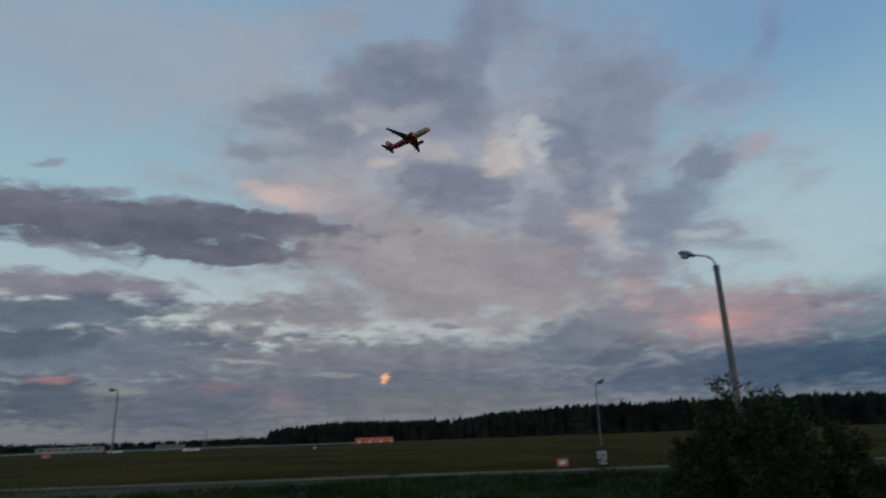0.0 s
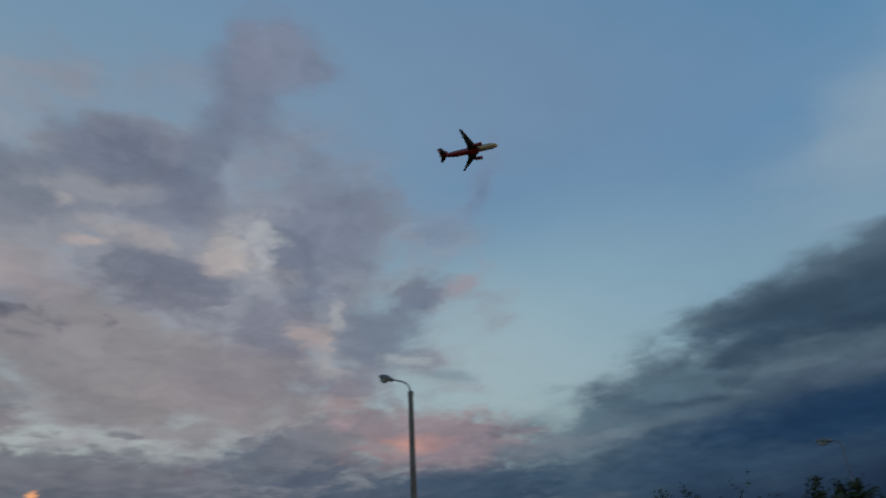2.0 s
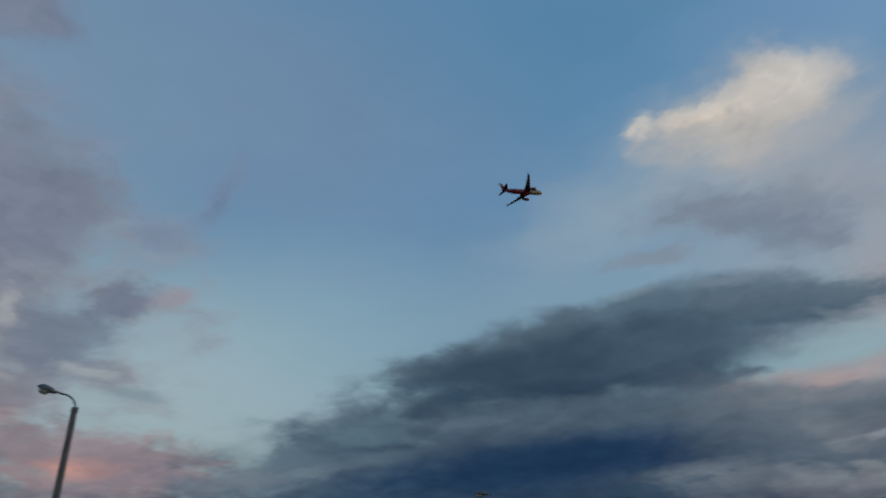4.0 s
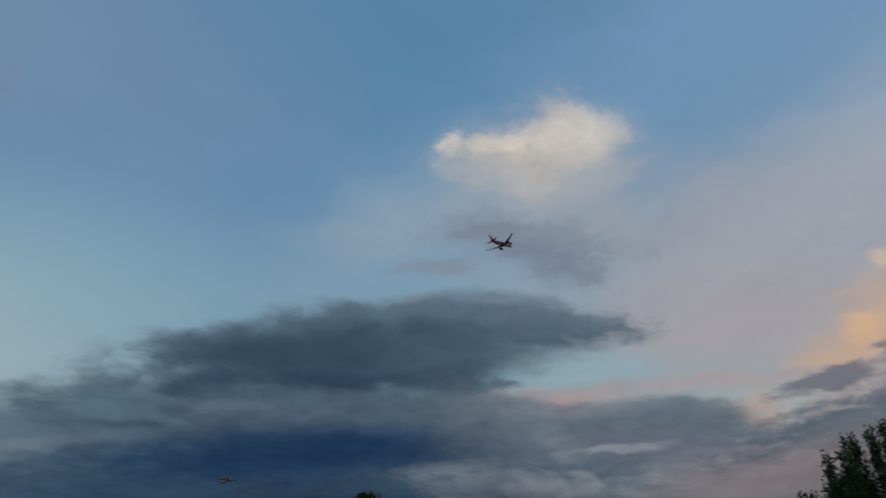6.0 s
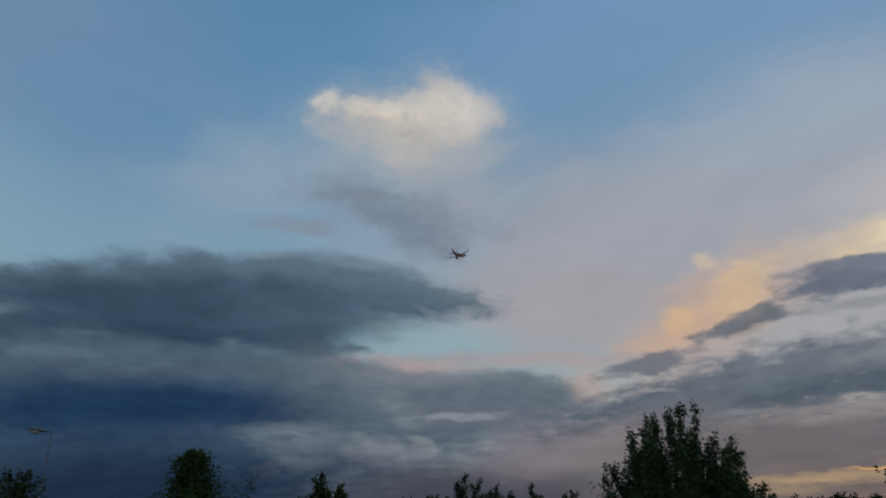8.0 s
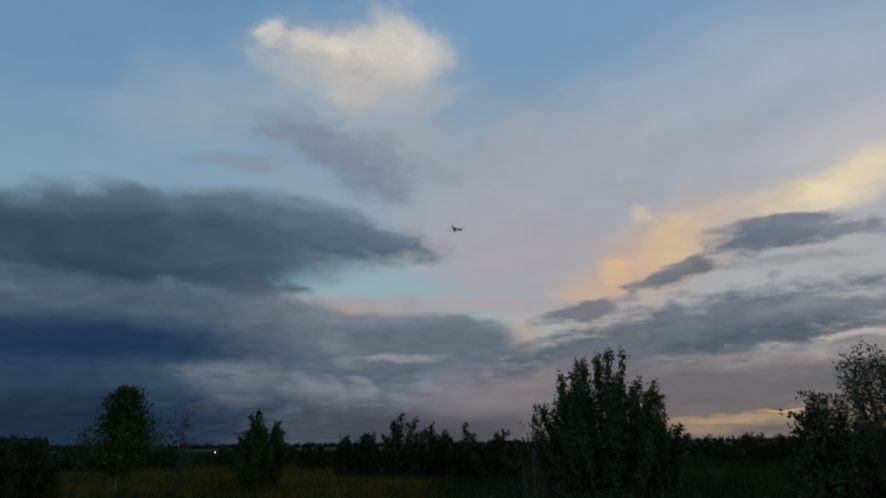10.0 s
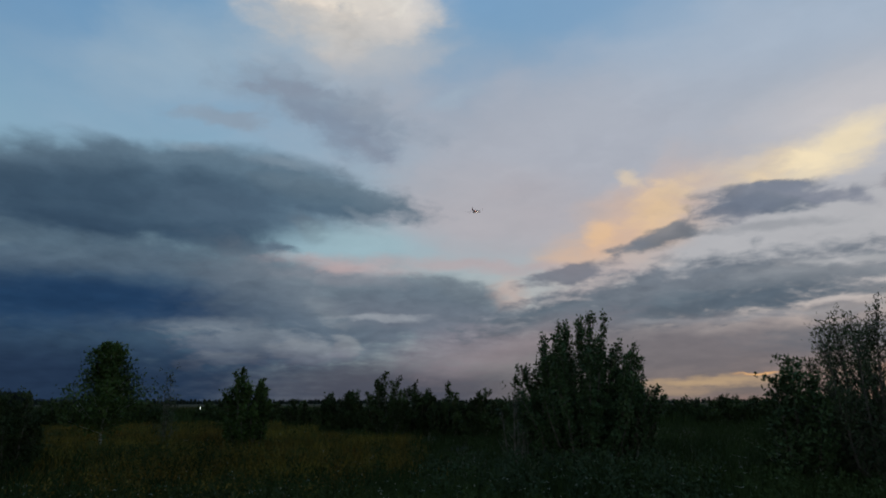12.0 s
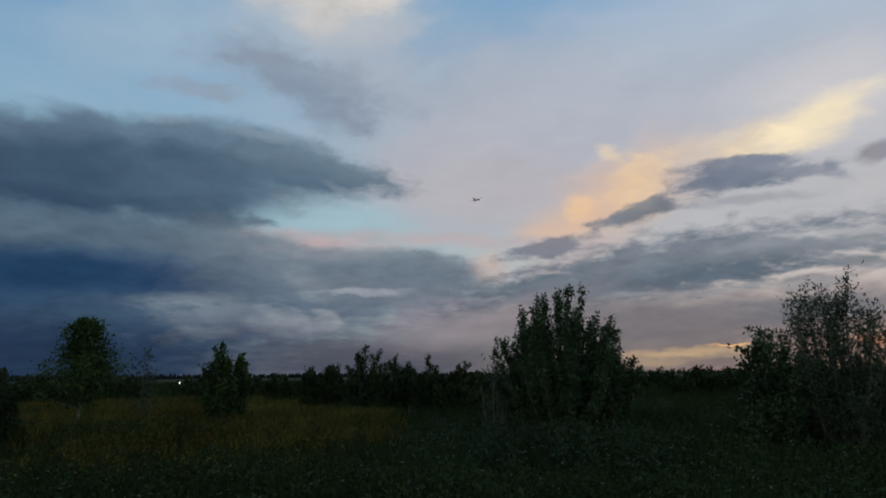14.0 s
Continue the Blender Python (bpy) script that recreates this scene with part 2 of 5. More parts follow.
# broken lumps and rifts of the high layer
cloud(-4.5, 31.8, 4.5, 2.3, 13, (113, 125, 146), 0.62, 0.72, 1.3, mottle=1)  # grey_lump
cloud(3.4, 32.1, 2.4, 5.4, -6, (109, 121, 144), 0.62, 0.72, 1.3, mottle=1)  # grey_lump
cloud(6.3, 38.4, 2.9, 4.6, 11, (117, 127, 150), 0.62, 0.72, 1.3, mottle=1)  # grey_lump
cloud(10.2, 41.6, 4.3, 2.7, -1, (125, 131, 152), 0.62, 0.72, 1.3, mottle=1)  # grey_lump
cloud(-8.3, 26.6, 3.6, 1.2, 1, (121, 129, 146), 0.62, 0.72, 1.3, mottle=1)  # grey_lump
cloud(1.9, 22.5, 4.9, 2.3, -3, (115, 123, 141), 0.62, 0.72, 1.3, mottle=1)  # grey_lump
cloud(16.0, 27.4, 5.1, 4.8, 16, (121, 133, 154), 0.62, 0.72, 1.3, mottle=1)  # grey_lump
cloud(20.8, 18.8, 4.0, 3.0, -30, (107, 121, 141), 0.62, 0.72, 1.3, mottle=1)  # grey_lump
cloud(25.3, 21.4, 2.5, 1.1, 17, (115, 129, 150), 0.62, 0.72, 1.3, mottle=1)  # grey_lump
cloud(11.1, 18.9, 4.1, 2.0, -12, (125, 129, 146), 0.62, 0.72, 1.3, mottle=1)  # grey_lump
cloud(-13.1, 29.0, 3.9, 1.6, 15, (125, 135, 152), 0.62, 0.72, 1.3, mottle=1)  # grey_lump
cloud(-14.9, 25.0, 4.6, 0.8, 3, (127, 133, 148), 0.62, 0.72, 1.3, mottle=1)  # grey_lump
cloud(31.9, 31.3, 1.4, 2.8, -23, (121, 141, 170), 0.62, 0.72, 1.3, mottle=1)  # grey_lump
cloud(26.7, 27.3, 1.9, 1.3, 1, (125, 144, 168), 0.62, 0.72, 1.3, mottle=1)  # grey_lump
cloud(17.7, 14.0, 3.5, 1.5, -14, (125, 127, 141), 0.62, 0.72, 1.3, mottle=1)  # grey_lump
cloud(8.3, 14.4, 5.5, 1.7, -8, (139, 135, 146), 0.62, 0.72, 1.3, mottle=1)  # grey_lump
cloud(0.7, 27.5, 3.4, 1.3, -1, (117, 125, 144), 0.62, 0.72, 1.3, mottle=1)  # grey_lump
cloud(8.8, 26.9, 1.7, 1.5, -1, (180, 184, 190), 0.7, 0.72, 1.9, mottle=1)  # rift
cloud(6.0, 23.9, 2.6, 0.9, -8, (186, 178, 178), 0.7, 0.72, 1.9, mottle=1)  # rift
cloud(9.9, 24.1, 0.8, 1.7, -2, (178, 180, 186), 0.7, 0.72, 1.9, mottle=1)  # rift
cloud(-3.6, 25.7, 2.8, 0.8, -6, (170, 166, 170), 0.7, 0.72, 1.9, mottle=1)  # rift
cloud(16.5, 19.8, 0.7, 1.4, -4, (172, 176, 182), 0.7, 0.72, 1.9, mottle=1)  # rift
cloud(13.7, 17.8, 2.2, 0.9, -23, (178, 166, 166), 0.7, 0.72, 1.9, mottle=1)  # rift
cloud(-7.8, 27.1, 0.8, 0.7, 7, (176, 174, 178), 0.7, 0.72, 1.9, mottle=1)  # rift
cloud(0.8, 25.0, 2.0, 0.7, -8, (174, 170, 172), 0.7, 0.72, 1.9, mottle=1)  # rift
cloud(23.1, 15.8, 2.0, 0.5, -6, (164, 172, 178), 0.7, 0.72, 1.9, mottle=1)  # rift
cloud(15.7, 15.6, 1.5, 1.2, -33, (168, 168, 172), 0.7, 0.72, 1.9, mottle=1)  # rift
cloud(6.3, 30.7, 0.9, 2.5, 5, (141, 156, 176), 0.7, 0.72, 1.9, mottle=1)  # rift
cloud(-5.3, 24.4, 1.4, 0.5, 5, (188, 174, 172), 0.7, 0.72, 1.9, mottle=1)  # rift
cloud(-15.0, 21.2, 2.6, 0.9, -6, (210, 184, 174), 0.9, 0.7, 1)  # cream_rift
cloud(-10.2, 21.3, 4.0, 1.6, -3, (169, 158, 160), 0.9, 0.55, 0.9)  # mauve_lump
cloud(-5.9, 15.8, 7.8, 2.9, -6, (143, 141, 148), 0.8, 0.6, 0.8, mottle=0.6)  # mauve_lump
cloud(7.2, 12.0, 8.4, 1.7, -9, (143, 137, 144), 0.8, 0.6, 0.8, mottle=0.6)  # mauve_lump
cloud(-9.7, 11.9, 3.5, 1.2, 2, (124, 127, 135), 0.7, 0.7, 1, mottle=0.8)  # mauve_lump
cloud(-18.7, 10.8, 3.4, 0.8, 1, (124, 129, 137), 0.7, 0.7, 1, mottle=0.8)  # mauve_lump
cloud(26.9, 14.2, 2.4, 0.4, -6, (123, 139, 152), 0.8, 0.6, 0.9)  # scrap
cloud(11.2, 7.9, 4.4, 1.7, 13, (101, 111, 127), 0.6, 0.8, 0.9, mottle=0.8, base=(113, 119, 131))  # low_lump
cloud(14.8, 9.2, 4.0, 1.5, 16, (121, 125, 135), 0.7, 0.7, 0.9, mottle=0.7)  # low_lump
cloud(27.5, 8.3, 5.1, 1.9, 1, (148, 135, 146), 0.8, 0.6, 0.7, mottle=0.5)  # rose_lump
cloud(22.9, 10.2, 6.8, 1.2, -5, (152, 141, 150), 0.8, 0.55, 0.8, mottle=0.5)  # rose_lump
cloud(17.4, 10.5, 1.0, 0.6, -4, (192, 166, 170), 0.9, 0.5, 1)  # rose_rift
# veils and the lit cloud
cloud(112.7, 40.8, 21.0, 3.9, -9, (115, 153, 193), 0.9, 0.6, 0.6)  # high_veil
cloud(97.3, 38.1, 15.3, 5.1, 4, (118, 155, 193), 0.95, 0.55, 0.6)  # high_veil
cloud(79.4, 27.9, 15.7, 6.4, 8, (143, 168, 189), 0.9, 0.7, 0.5)  # halo
cloud(70.1, 28.5, 6.9, 3.3, 19, (153, 172, 187), 0.95, 0.6, 0.6)  # halo
cloud(85.3, 31.4, 6.9, 5.2, -7, (178, 180, 182), 0.95, 0.75, 0.7)  # lit_skirt
cloud(84.5, 33.1, 6.0, 3.0, -4, (195, 190, 184), 0.5, 0.8, 1.3, mottle=0.9)  # lit_cloud
cloud(88.6, 34.4, 3.4, 2.7, -30, (203, 198, 193), 0.5, 0.75, 1.5, mottle=0.9)  # lit_cloud
cloud(81.4, 34.6, 3.8, 1.0, -6, (218, 208, 195), 0.45, 0.6, 1.8)  # lit_edge
cloud(84.9, 35.1, 3.0, 1.3, -4, (209, 203, 195), 0.5, 0.55, 1.8, mottle=1)  # lit_edge
cloud(75.8, 35.2, 0.8, 0.8, -34, (226, 220, 207), 0.8, 0.3, 1.5)  # lit_edge
cloud(82.6, 33.8, 2.9, 0.8, -7, (216, 206, 195), 0.5, 0.55, 1.8)  # lit_edge
cloud(89.8, 35.6, 1.8, 1.1, -40, (216, 212, 205), 0.5, 0.6, 1.8)  # lit_edge
cloud(89.1, 30.7, 4.0, 1.6, 9, (187, 187, 187), 0.9, 0.5, 1.2)  # lit_cloud
cloud(105.6, 20.6, 19.1, 7.4, -15, (164, 164, 173), 0.9, 0.85, 0.4)  # mauve_veil
cloud(114.6, 24.1, 17.6, 5.6, 3, (166, 172, 184), 0.9, 0.8, 0.5)  # mauve_veil
cloud(98.4, 16.6, 12.7, 3.5, -3, (172, 167, 172), 0.9, 0.75, 0.4)  # mauve_veil
cloud(123.7, 29.3, 11.1, 3.9, -3, (164, 178, 195), 0.9, 0.65, 0.6)  # pale_veil
cloud(95.3, 27.0, 2.5, 0.7, 17, (157, 174, 189), 0.9, 0.5, 0.8)  # pale_veil
cloud(82.8, 26.1, 7.5, 2.0, -12, (128, 141, 157), 0.7, 0.65, 1.2)  # grey_wisp
cloud(84.5, 24.1, 4.5, 1.6, -23, (120, 132, 151), 0.7, 0.65, 1.2)  # grey_wisp
cloud(80.0, 27.1, 4.0, 0.6, -1, (128, 138, 155), 0.7, 0.6, 1.2)  # grey_wisp
cloud(73.7, 24.0, 3.3, 0.7, -1, (134, 145, 159), 0.7, 0.6, 1.2)  # grey_wisp
cloud(87.3, 22.4, 2.6, 0.5, -26, (126, 136, 153), 0.85, 0.6, 0.9)  # grey_wisp
# the dark bank, its rain and the cumulus at its foot
cloud(56.9, 5.4, 25.5, 7.0, 0, (67, 91, 111), 0.5, 0.97, 0.5, mottle=0.7, base=(39, 62, 88))  # lower_mass
cloud(51.6, 7.3, 13.9, 3.2, 8, (75, 96, 114), 0.5, 0.93, 0.7, mottle=0.5)  # left_skirt
cloud(43.9, 10.2, 5.2, 1.6, 12, (90, 113, 128), 0.45, 0.9, 0.6, mottle=0.5, base=(81, 105, 124))  # left_step
cloud(40.2, 8.8, 3.6, 1.2, 7, (96, 117, 132), 0.55, 0.85, 0.6, mottle=0.5)  # left_step
cloud(36.1, 7.7, 4.8, 0.9, 3, (113, 126, 139), 0.7, 0.8, 0.6, mottle=0.4)  # left_toe
cloud(45.8, 12.7, 2.0, 0.8, 2, (98, 119, 134), 0.6, 0.85, 0.5, mottle=0.4)  # loose_scrap
cloud(48.9, 14.4, 3.5, 0.5, 10, (119, 143, 158), 0.8, 0.55, 0.9)  # loose_scrap
cloud(43.0, 8.5, 3.7, 0.4, 6, (124, 139, 151), 0.8, 0.5, 0.9)  # pale_streak
cloud(82.7, 8.4, 15.1, 3.8, -4, (106, 119, 131), 0.5, 0.92, 0.7, mottle=0.8, base=(80, 93, 110))  # grey_mass
cloud(60.6, 11.8, 17.5, 3.3, 0, (75, 95, 112), 0.55, 0.9, 0.8, mottle=0.9, base=(60, 80, 101))  # middle_mass
cloud(70.6, 18.4, 15.9, 2.8, 2, (86, 107, 124), 0.36, 0.92, 0.75, mottle=0.7, base=(75, 98, 117))  # crown
cloud(84.4, 18.0, 7.5, 1.5, -7, (94, 113, 128), 0.45, 0.9, 0.8, mottle=0.4, base=(83, 105, 122))  # crown_tip
cloud(56.2, 16.9, 8.3, 1.7, 9, (86, 107, 124), 0.45, 0.9, 0.7, mottle=0.4, base=(69, 92, 113))  # crown_tail
cloud(49.4, 16.3, 2.4, 0.5, 0, (98, 119, 134), 0.7, 0.8, 0.5)  # crown_tail
cloud(65.6, 15.8, 15.8, 3.2, 1, (59, 80, 99), 0.55, 0.95, 0.7, mottle=0.6, base=(50, 71, 92))  # belly
cloud(76.9, 16.4, 7.5, 2.0, -3, (75, 96, 115), 0.7, 0.8, 0.5, mottle=0.4)  # belly
cloud(82.1, 15.3, 1.8, 0.9, -32, (94, 111, 126), 0.6, 0.85, 0.7)  # lump
cloud(79.7, 13.4, 1.5, 0.4, -6, (92, 109, 126), 0.6, 0.85, 0.6)  # lump
cloud(87.4, 16.3, 2.0, 0.4, -22, (117, 132, 145), 0.7, 0.7, 0.6)  # wisp
cloud(79.2, 20.9, 3.1, 0.5, -2, (124, 141, 156), 0.8, 0.6, 0.7)  # fray
cloud(71.6, 21.3, 2.5, 0.5, 1, (126, 143, 158), 0.8, 0.5, 0.7)  # fray
cloud(87.2, 14.0, 5.4, 1.5, -4, (149, 177, 187), 0.8, 0.8, 0.5)  # blue_gap
cloud(85.5, 12.0, 5.9, 0.6, -5, (183, 168, 170), 0.9, 0.65, 0.7)  # pink_line
cloud(62.9, 12.2, 14.5, 0.9, 2, (86, 106, 122), 0.8, 0.55, 0.9, mottle=0.8)  # light_band
cloud(47.0, 11.4, 3.3, 1.1, 5, (92, 117, 133), 0.5, 0.75, 0.8, mottle=0.5)  # left_lump
cloud(45.6, 9.0, 5.3, 0.6, 6, (90, 112, 128), 0.8, 0.5, 0.8)  # light_band
cloud(65.1, 8.1, 12.3, 2.1, 1, (30, 56, 88), 0.9, 0.95, 0.4, mottle=0.3)  # rain_blue
cloud(54.1, 7.1, 9.8, 1.0, -1, (45, 73, 103), 0.9, 0.6, 0.5, mottle=0.3)  # rain_blue
cloud(66.9, 9.8, 9.4, 0.6, 1, (71, 94, 114), 0.8, 0.5, 0.8)  # light_band
cloud(50.2, 5.0, 11.9, 1.6, 1, (45, 71, 98), 0.8, 0.7, 0.4, mottle=0.4)  # low_blue
cloud(70.0, 6.3, 7.5, 0.5, -1, (71, 90, 109), 0.8, 0.55, 0.9)  # light_band
cloud(59.9, 7.8, 12.8, 2.0, 3, (31, 57, 87), 0.9, 0.95, 0.4, mottle=0.3)  # rain_blue
cloud(66.0, 11.2, 13.8, 0.9, 4, (86, 104, 120), 0.8, 0.55, 0.9, mottle=0.6)  # light_band
cloud(55.4, 11.8, 3.2, 0.5, 3, (99, 118, 132), 0.8, 0.5, 0.8)  # light_band
cloud(80.3, 8.5, 8.0, 2.9, -23, (105, 117, 129), 0.5, 0.85, 0.9, mottle=1, base=(78, 94, 111))  # cumulus
cloud(79.3, 4.7, 7.1, 1.5, -3, (111, 122, 134), 0.4, 0.9, 0.9, mottle=1, base=(78, 89, 108))  # cumulus
cloud(84.0, 8.0, 2.0, 1.0, -39, (118, 128, 137), 0.5, 0.60, 1)  # puff
cloud(82.7, 4.3, 3.9, 0.9, -3, (128, 135, 143), 0.4, 0.68, 0.8, mottle=0.7, base=(105, 111, 124))  # puff
cloud(85.6, 4.6, 1.3, 0.9, -29, (136, 143, 149), 0.4, 0.68, 0.7, base=(109, 113, 126))  # puff
cloud(75.8, 3.7, 2.5, 0.6, -0, (109, 117, 127), 0.45, 0.64, 0.8, base=(95, 103, 118))  # puff
cloud(72.8, 3.2, 1.3, 0.5, 0, (103, 109, 121), 0.45, 0.60, 0.8)  # puff
cloud(74.7, 6.6, 4.2, 0.5, 3, (109, 120, 132), 0.8, 0.6, 0.9)  # pale_streak
cloud(62.5, 1.3, 17.8, 3.4, -0, (32, 48, 71), 0.75, 0.95, 0.4, mottle=0.3)  # horizon_blue
cloud(90.2, 1.3, 12.2, 2.1, -1, (68, 71, 84), 0.7, 0.92, 0.3, mottle=0.3)  # horizon_mauve
cloud(92.4, 8.4, 8.4, 2.3, -4, (97, 111, 124), 0.55, 0.92, 0.6, mottle=0.7, base=(105, 113, 126))  # grey_puff
cloud(96.4, 9.8, 3.9, 0.8, -18, (103, 115, 126), 0.6, 0.85, 0.8)  # grey_puff
cloud(88.8, 7.4, 4.0, 0.3, 0, (147, 153, 161), 0.7, 0.7, 0.7)  # white_streak
cloud(96.6, 5.0, 5.8, 1.9, 12, (138, 130, 141), 0.8, 0.7, 0.4)  # lilac
cloud(85.3, 11.0, 5.5, 0.7, -3, (134, 136, 145), 0.8, 0.5, 0.8)  # pale_streak
# towards the sunset
cloud(129.9, 20.8, 7.1, 3.8, 2, (195, 191, 193), 0.95, 0.7, 0.4)  # pale
cloud(124.1, 12.5, 13.1, 3.6, 2, (172, 173, 177), 0.8, 0.85, 0.5, mottle=0.3)  # pale_gap
cloud(112.0, 15.4, 7.1, 3.0, 28, (204, 175, 155), 0.9, 0.8, 0.7)  # orange
cloud(109.4, 13.6, 5.3, 1.3, 11, (208, 175, 149), 0.9, 0.7, 0.8)  # orange
cloud(113.8, 16.5, 2.4, 1.6, 36, (226, 195, 154), 0.8, 0.7, 1.2, mottle=0.6)  # orange_puff
cloud(112.0, 18.9, 1.1, 0.6, -26, (229, 204, 165), 0.9, 0.5, 1.2)  # orange_puff
cloud(109.0, 14.8, 1.5, 0.9, 27, (226, 188, 145), 0.8, 0.6, 1.2)  # orange_puff
cloud(115.6, 18.0, 1.8, 0.8, 20, (213, 190, 161), 0.8, 0.5, 1.2)  # orange_puff
cloud(123.4, 18.5, 5.3, 1.5, 3, (215, 197, 172), 0.9, 0.75, 0.9, mottle=0.4)  # cream
cloud(128.1, 19.2, 4.1, 1.5, 18, (233, 217, 183), 0.9, 0.8, 0.8)  # cream
cloud(126.0, 18.7, 2.3, 0.6, 5, (244, 226, 190), 0.8, 0.6, 1.2)  # cream_puff
cloud(122.1, 17.8, 2.1, 0.6, 2, (226, 204, 170), 0.8, 0.6, 1.2)  # cream_puff
cloud(97.0, 12.1, 13.0, 0.6, -3, (177, 159, 161), 0.9, 0.6, 0.9)  # pink_line
cloud(84.6, 11.8, 1.5, 0.4, 2, (186, 165, 165), 0.9, 0.55, 1)  # pink_line
cloud(107.2, 9.8, 5.9, 1.3, 26, (175, 165, 165), 0.8, 0.75, 0.9, mottle=0.4)  # pale_rift
cloud(100.5, 9.5, 1.7, 1.2, -21, (188, 167, 159), 0.8, 0.65, 1.1)  # pale_rift
cloud(123.0, 16.2, 4.9, 1.2, -3, (112, 120, 135), 0.5, 0.92, 1.2, mottle=0.8, base=(94, 105, 120))  # dark_scrap
cloud(120.5, 15.5, 2.6, 0.9, 5, (103, 112, 128), 0.5, 0.85, 1.2, mottle=0.6)  # dark_scrap
cloud(126.9, 15.8, 3.1, 0.6, -17, (124, 129, 143), 0.6, 0.75, 1.3, mottle=0.6)  # dark_scrap
cloud(124.1, 17.0, 2.4, 0.5, -3, (114, 122, 137), 0.6, 0.8, 1.2)  # dark_scrap
cloud(114.1, 13.8, 3.9, 0.8, 13, (114, 120, 129), 0.5, 0.9, 1.2, mottle=0.7, base=(99, 108, 118))  # dark_scrap
cloud(111.6, 13.3, 1.9, 0.5, 12, (112, 118, 128), 0.6, 0.8, 1.2)  # dark_scrap
cloud(132.0, 16.1, 1.2, 0.7, -2, (122, 120, 131), 0.7, 0.75, 1)  # dark_scrap
cloud(123.0, 13.9, 4.5, 0.4, -3, (137, 141, 148), 0.7, 0.6, 1.2)  # thin_scrap
cloud(115.4, 9.1, 15.6, 2.2, 6, (103, 113, 125), 0.5, 0.92, 1, mottle=0.9, base=(92, 103, 114))  # grey_bank
cloud(126.6, 9.8, 6.5, 0.8, -2, (129, 134, 141), 0.6, 0.85, 1.1, mottle=0.8, base=(112, 120, 129))  # grey_bank
cloud(105.8, 11.2, 4.0, 0.7, 12, (107, 112, 124), 0.5, 0.88, 1.1, mottle=0.7)  # grey_bank
cloud(110.0, 7.4, 11.8, 1.5, 3, (90, 103, 115), 0.55, 0.9, 1, mottle=0.9)  # grey_bank
cloud(129.1, 8.2, 4.0, 0.6, -6, (109, 117, 126), 0.6, 0.8, 1.1, mottle=0.7)  # grey_bank
cloud(120.7, 8.3, 5.1, 0.8, 2, (86, 99, 112), 0.6, 0.85, 1.1, mottle=0.8)  # grey_bank
cloud(125.9, 6.9, 3.5, 0.6, -0, (118, 120, 126), 0.6, 0.7, 1.1, mottle=0.7)  # grey_bank
cloud(118.8, 6.7, 8.7, 0.3, 1, (159, 159, 163), 0.8, 0.5, 1.2)  # light_streak
cloud(127.1, 10.7, 4.2, 0.3, -4, (179, 179, 181), 0.8, 0.55, 1.2)  # light_streak
cloud(115.5, 4.1, 20.6, 2.5, -0, (110, 106, 112), 0.8, 0.92, 0.5, mottle=0.4, base=(104, 100, 104))  # lilac_bank
cloud(126.9, 5.0, 6.8, 1.1, 1, (101, 104, 112), 0.7, 0.75, 0.8, mottle=0.6)  # lilac_bank
cloud(102.0, 5.1, 8.5, 1.3, 19, (141, 128, 133), 0.9, 0.42, 0.6)  # lilac_glow
cloud(116.1, 0.9, 14.3, 1.1, 0, (105, 99, 99), 0.8, 0.85, 0.5, mottle=0.3)  # horizon_haze
cloud(116.4, 1.6, 5.3, 0.4, 1, (187, 159, 124), 0.8, 0.75, 0.7)  # horizon_glow
cloud(113.9, 0.8, 3.2, 0.4, 1, (174, 149, 123), 0.8, 0.6, 0.7)  # horizon_glow
cloud(120.2, 2.1, 1.4, 0.1, 2, (231, 177, 116), 0.8, 0.75, 0.6)  # horizon_ember
cloud(130.4, 2.3, 1.2, 0.5, -2, (203, 133, 86), 0.9, 0.7, 0.6)  # horizon_ember

# thick and thin places inside the clouds
SKY[0] = wmix(SKY[1], SKY[0], wmix(1.0, SKY[0], wmix(body, (0.76, 0.77, 0.79, 1), (1.25, 1.23, 1.2, 1)), "MULTIPLY"))
low = wnode("ShaderNodeMapRange", **{"From Min": 0.0, "From Max": -0.06})
wt.links.new(up, low.inputs["Value"])
SKY[0] = wmix(low.outputs[0], SKY[0], (0.03, 0.035, 0.03, 1))
light = wnode("ShaderNodeBackground", Strength=1.0)
wt.links.new(SKY[0], light.inputs["Color"])
wt.links.new(light.outputs[0], wt.nodes.new("ShaderNodeOutputWorld").inputs["Surface"])
world.cycles.sampling_method, world.cycles.sample_map_resolution = "MANUAL", 512

sun = new("sun", bpy.data.lights.new("sun", "SUN"))
sun.data.energy, sun.data.angle, sun.data.color = 0.3, radians(10), (1.0, 0.72, 0.48)
s_az, s_el = radians(SUNSET), radians(2.0)
sun.matrix_world = look((0, 0, 60), (-math.sin(s_az) * math.cos(s_el), -math.cos(s_az) * math.cos(s_el), 60 - math.sin(s_el)))


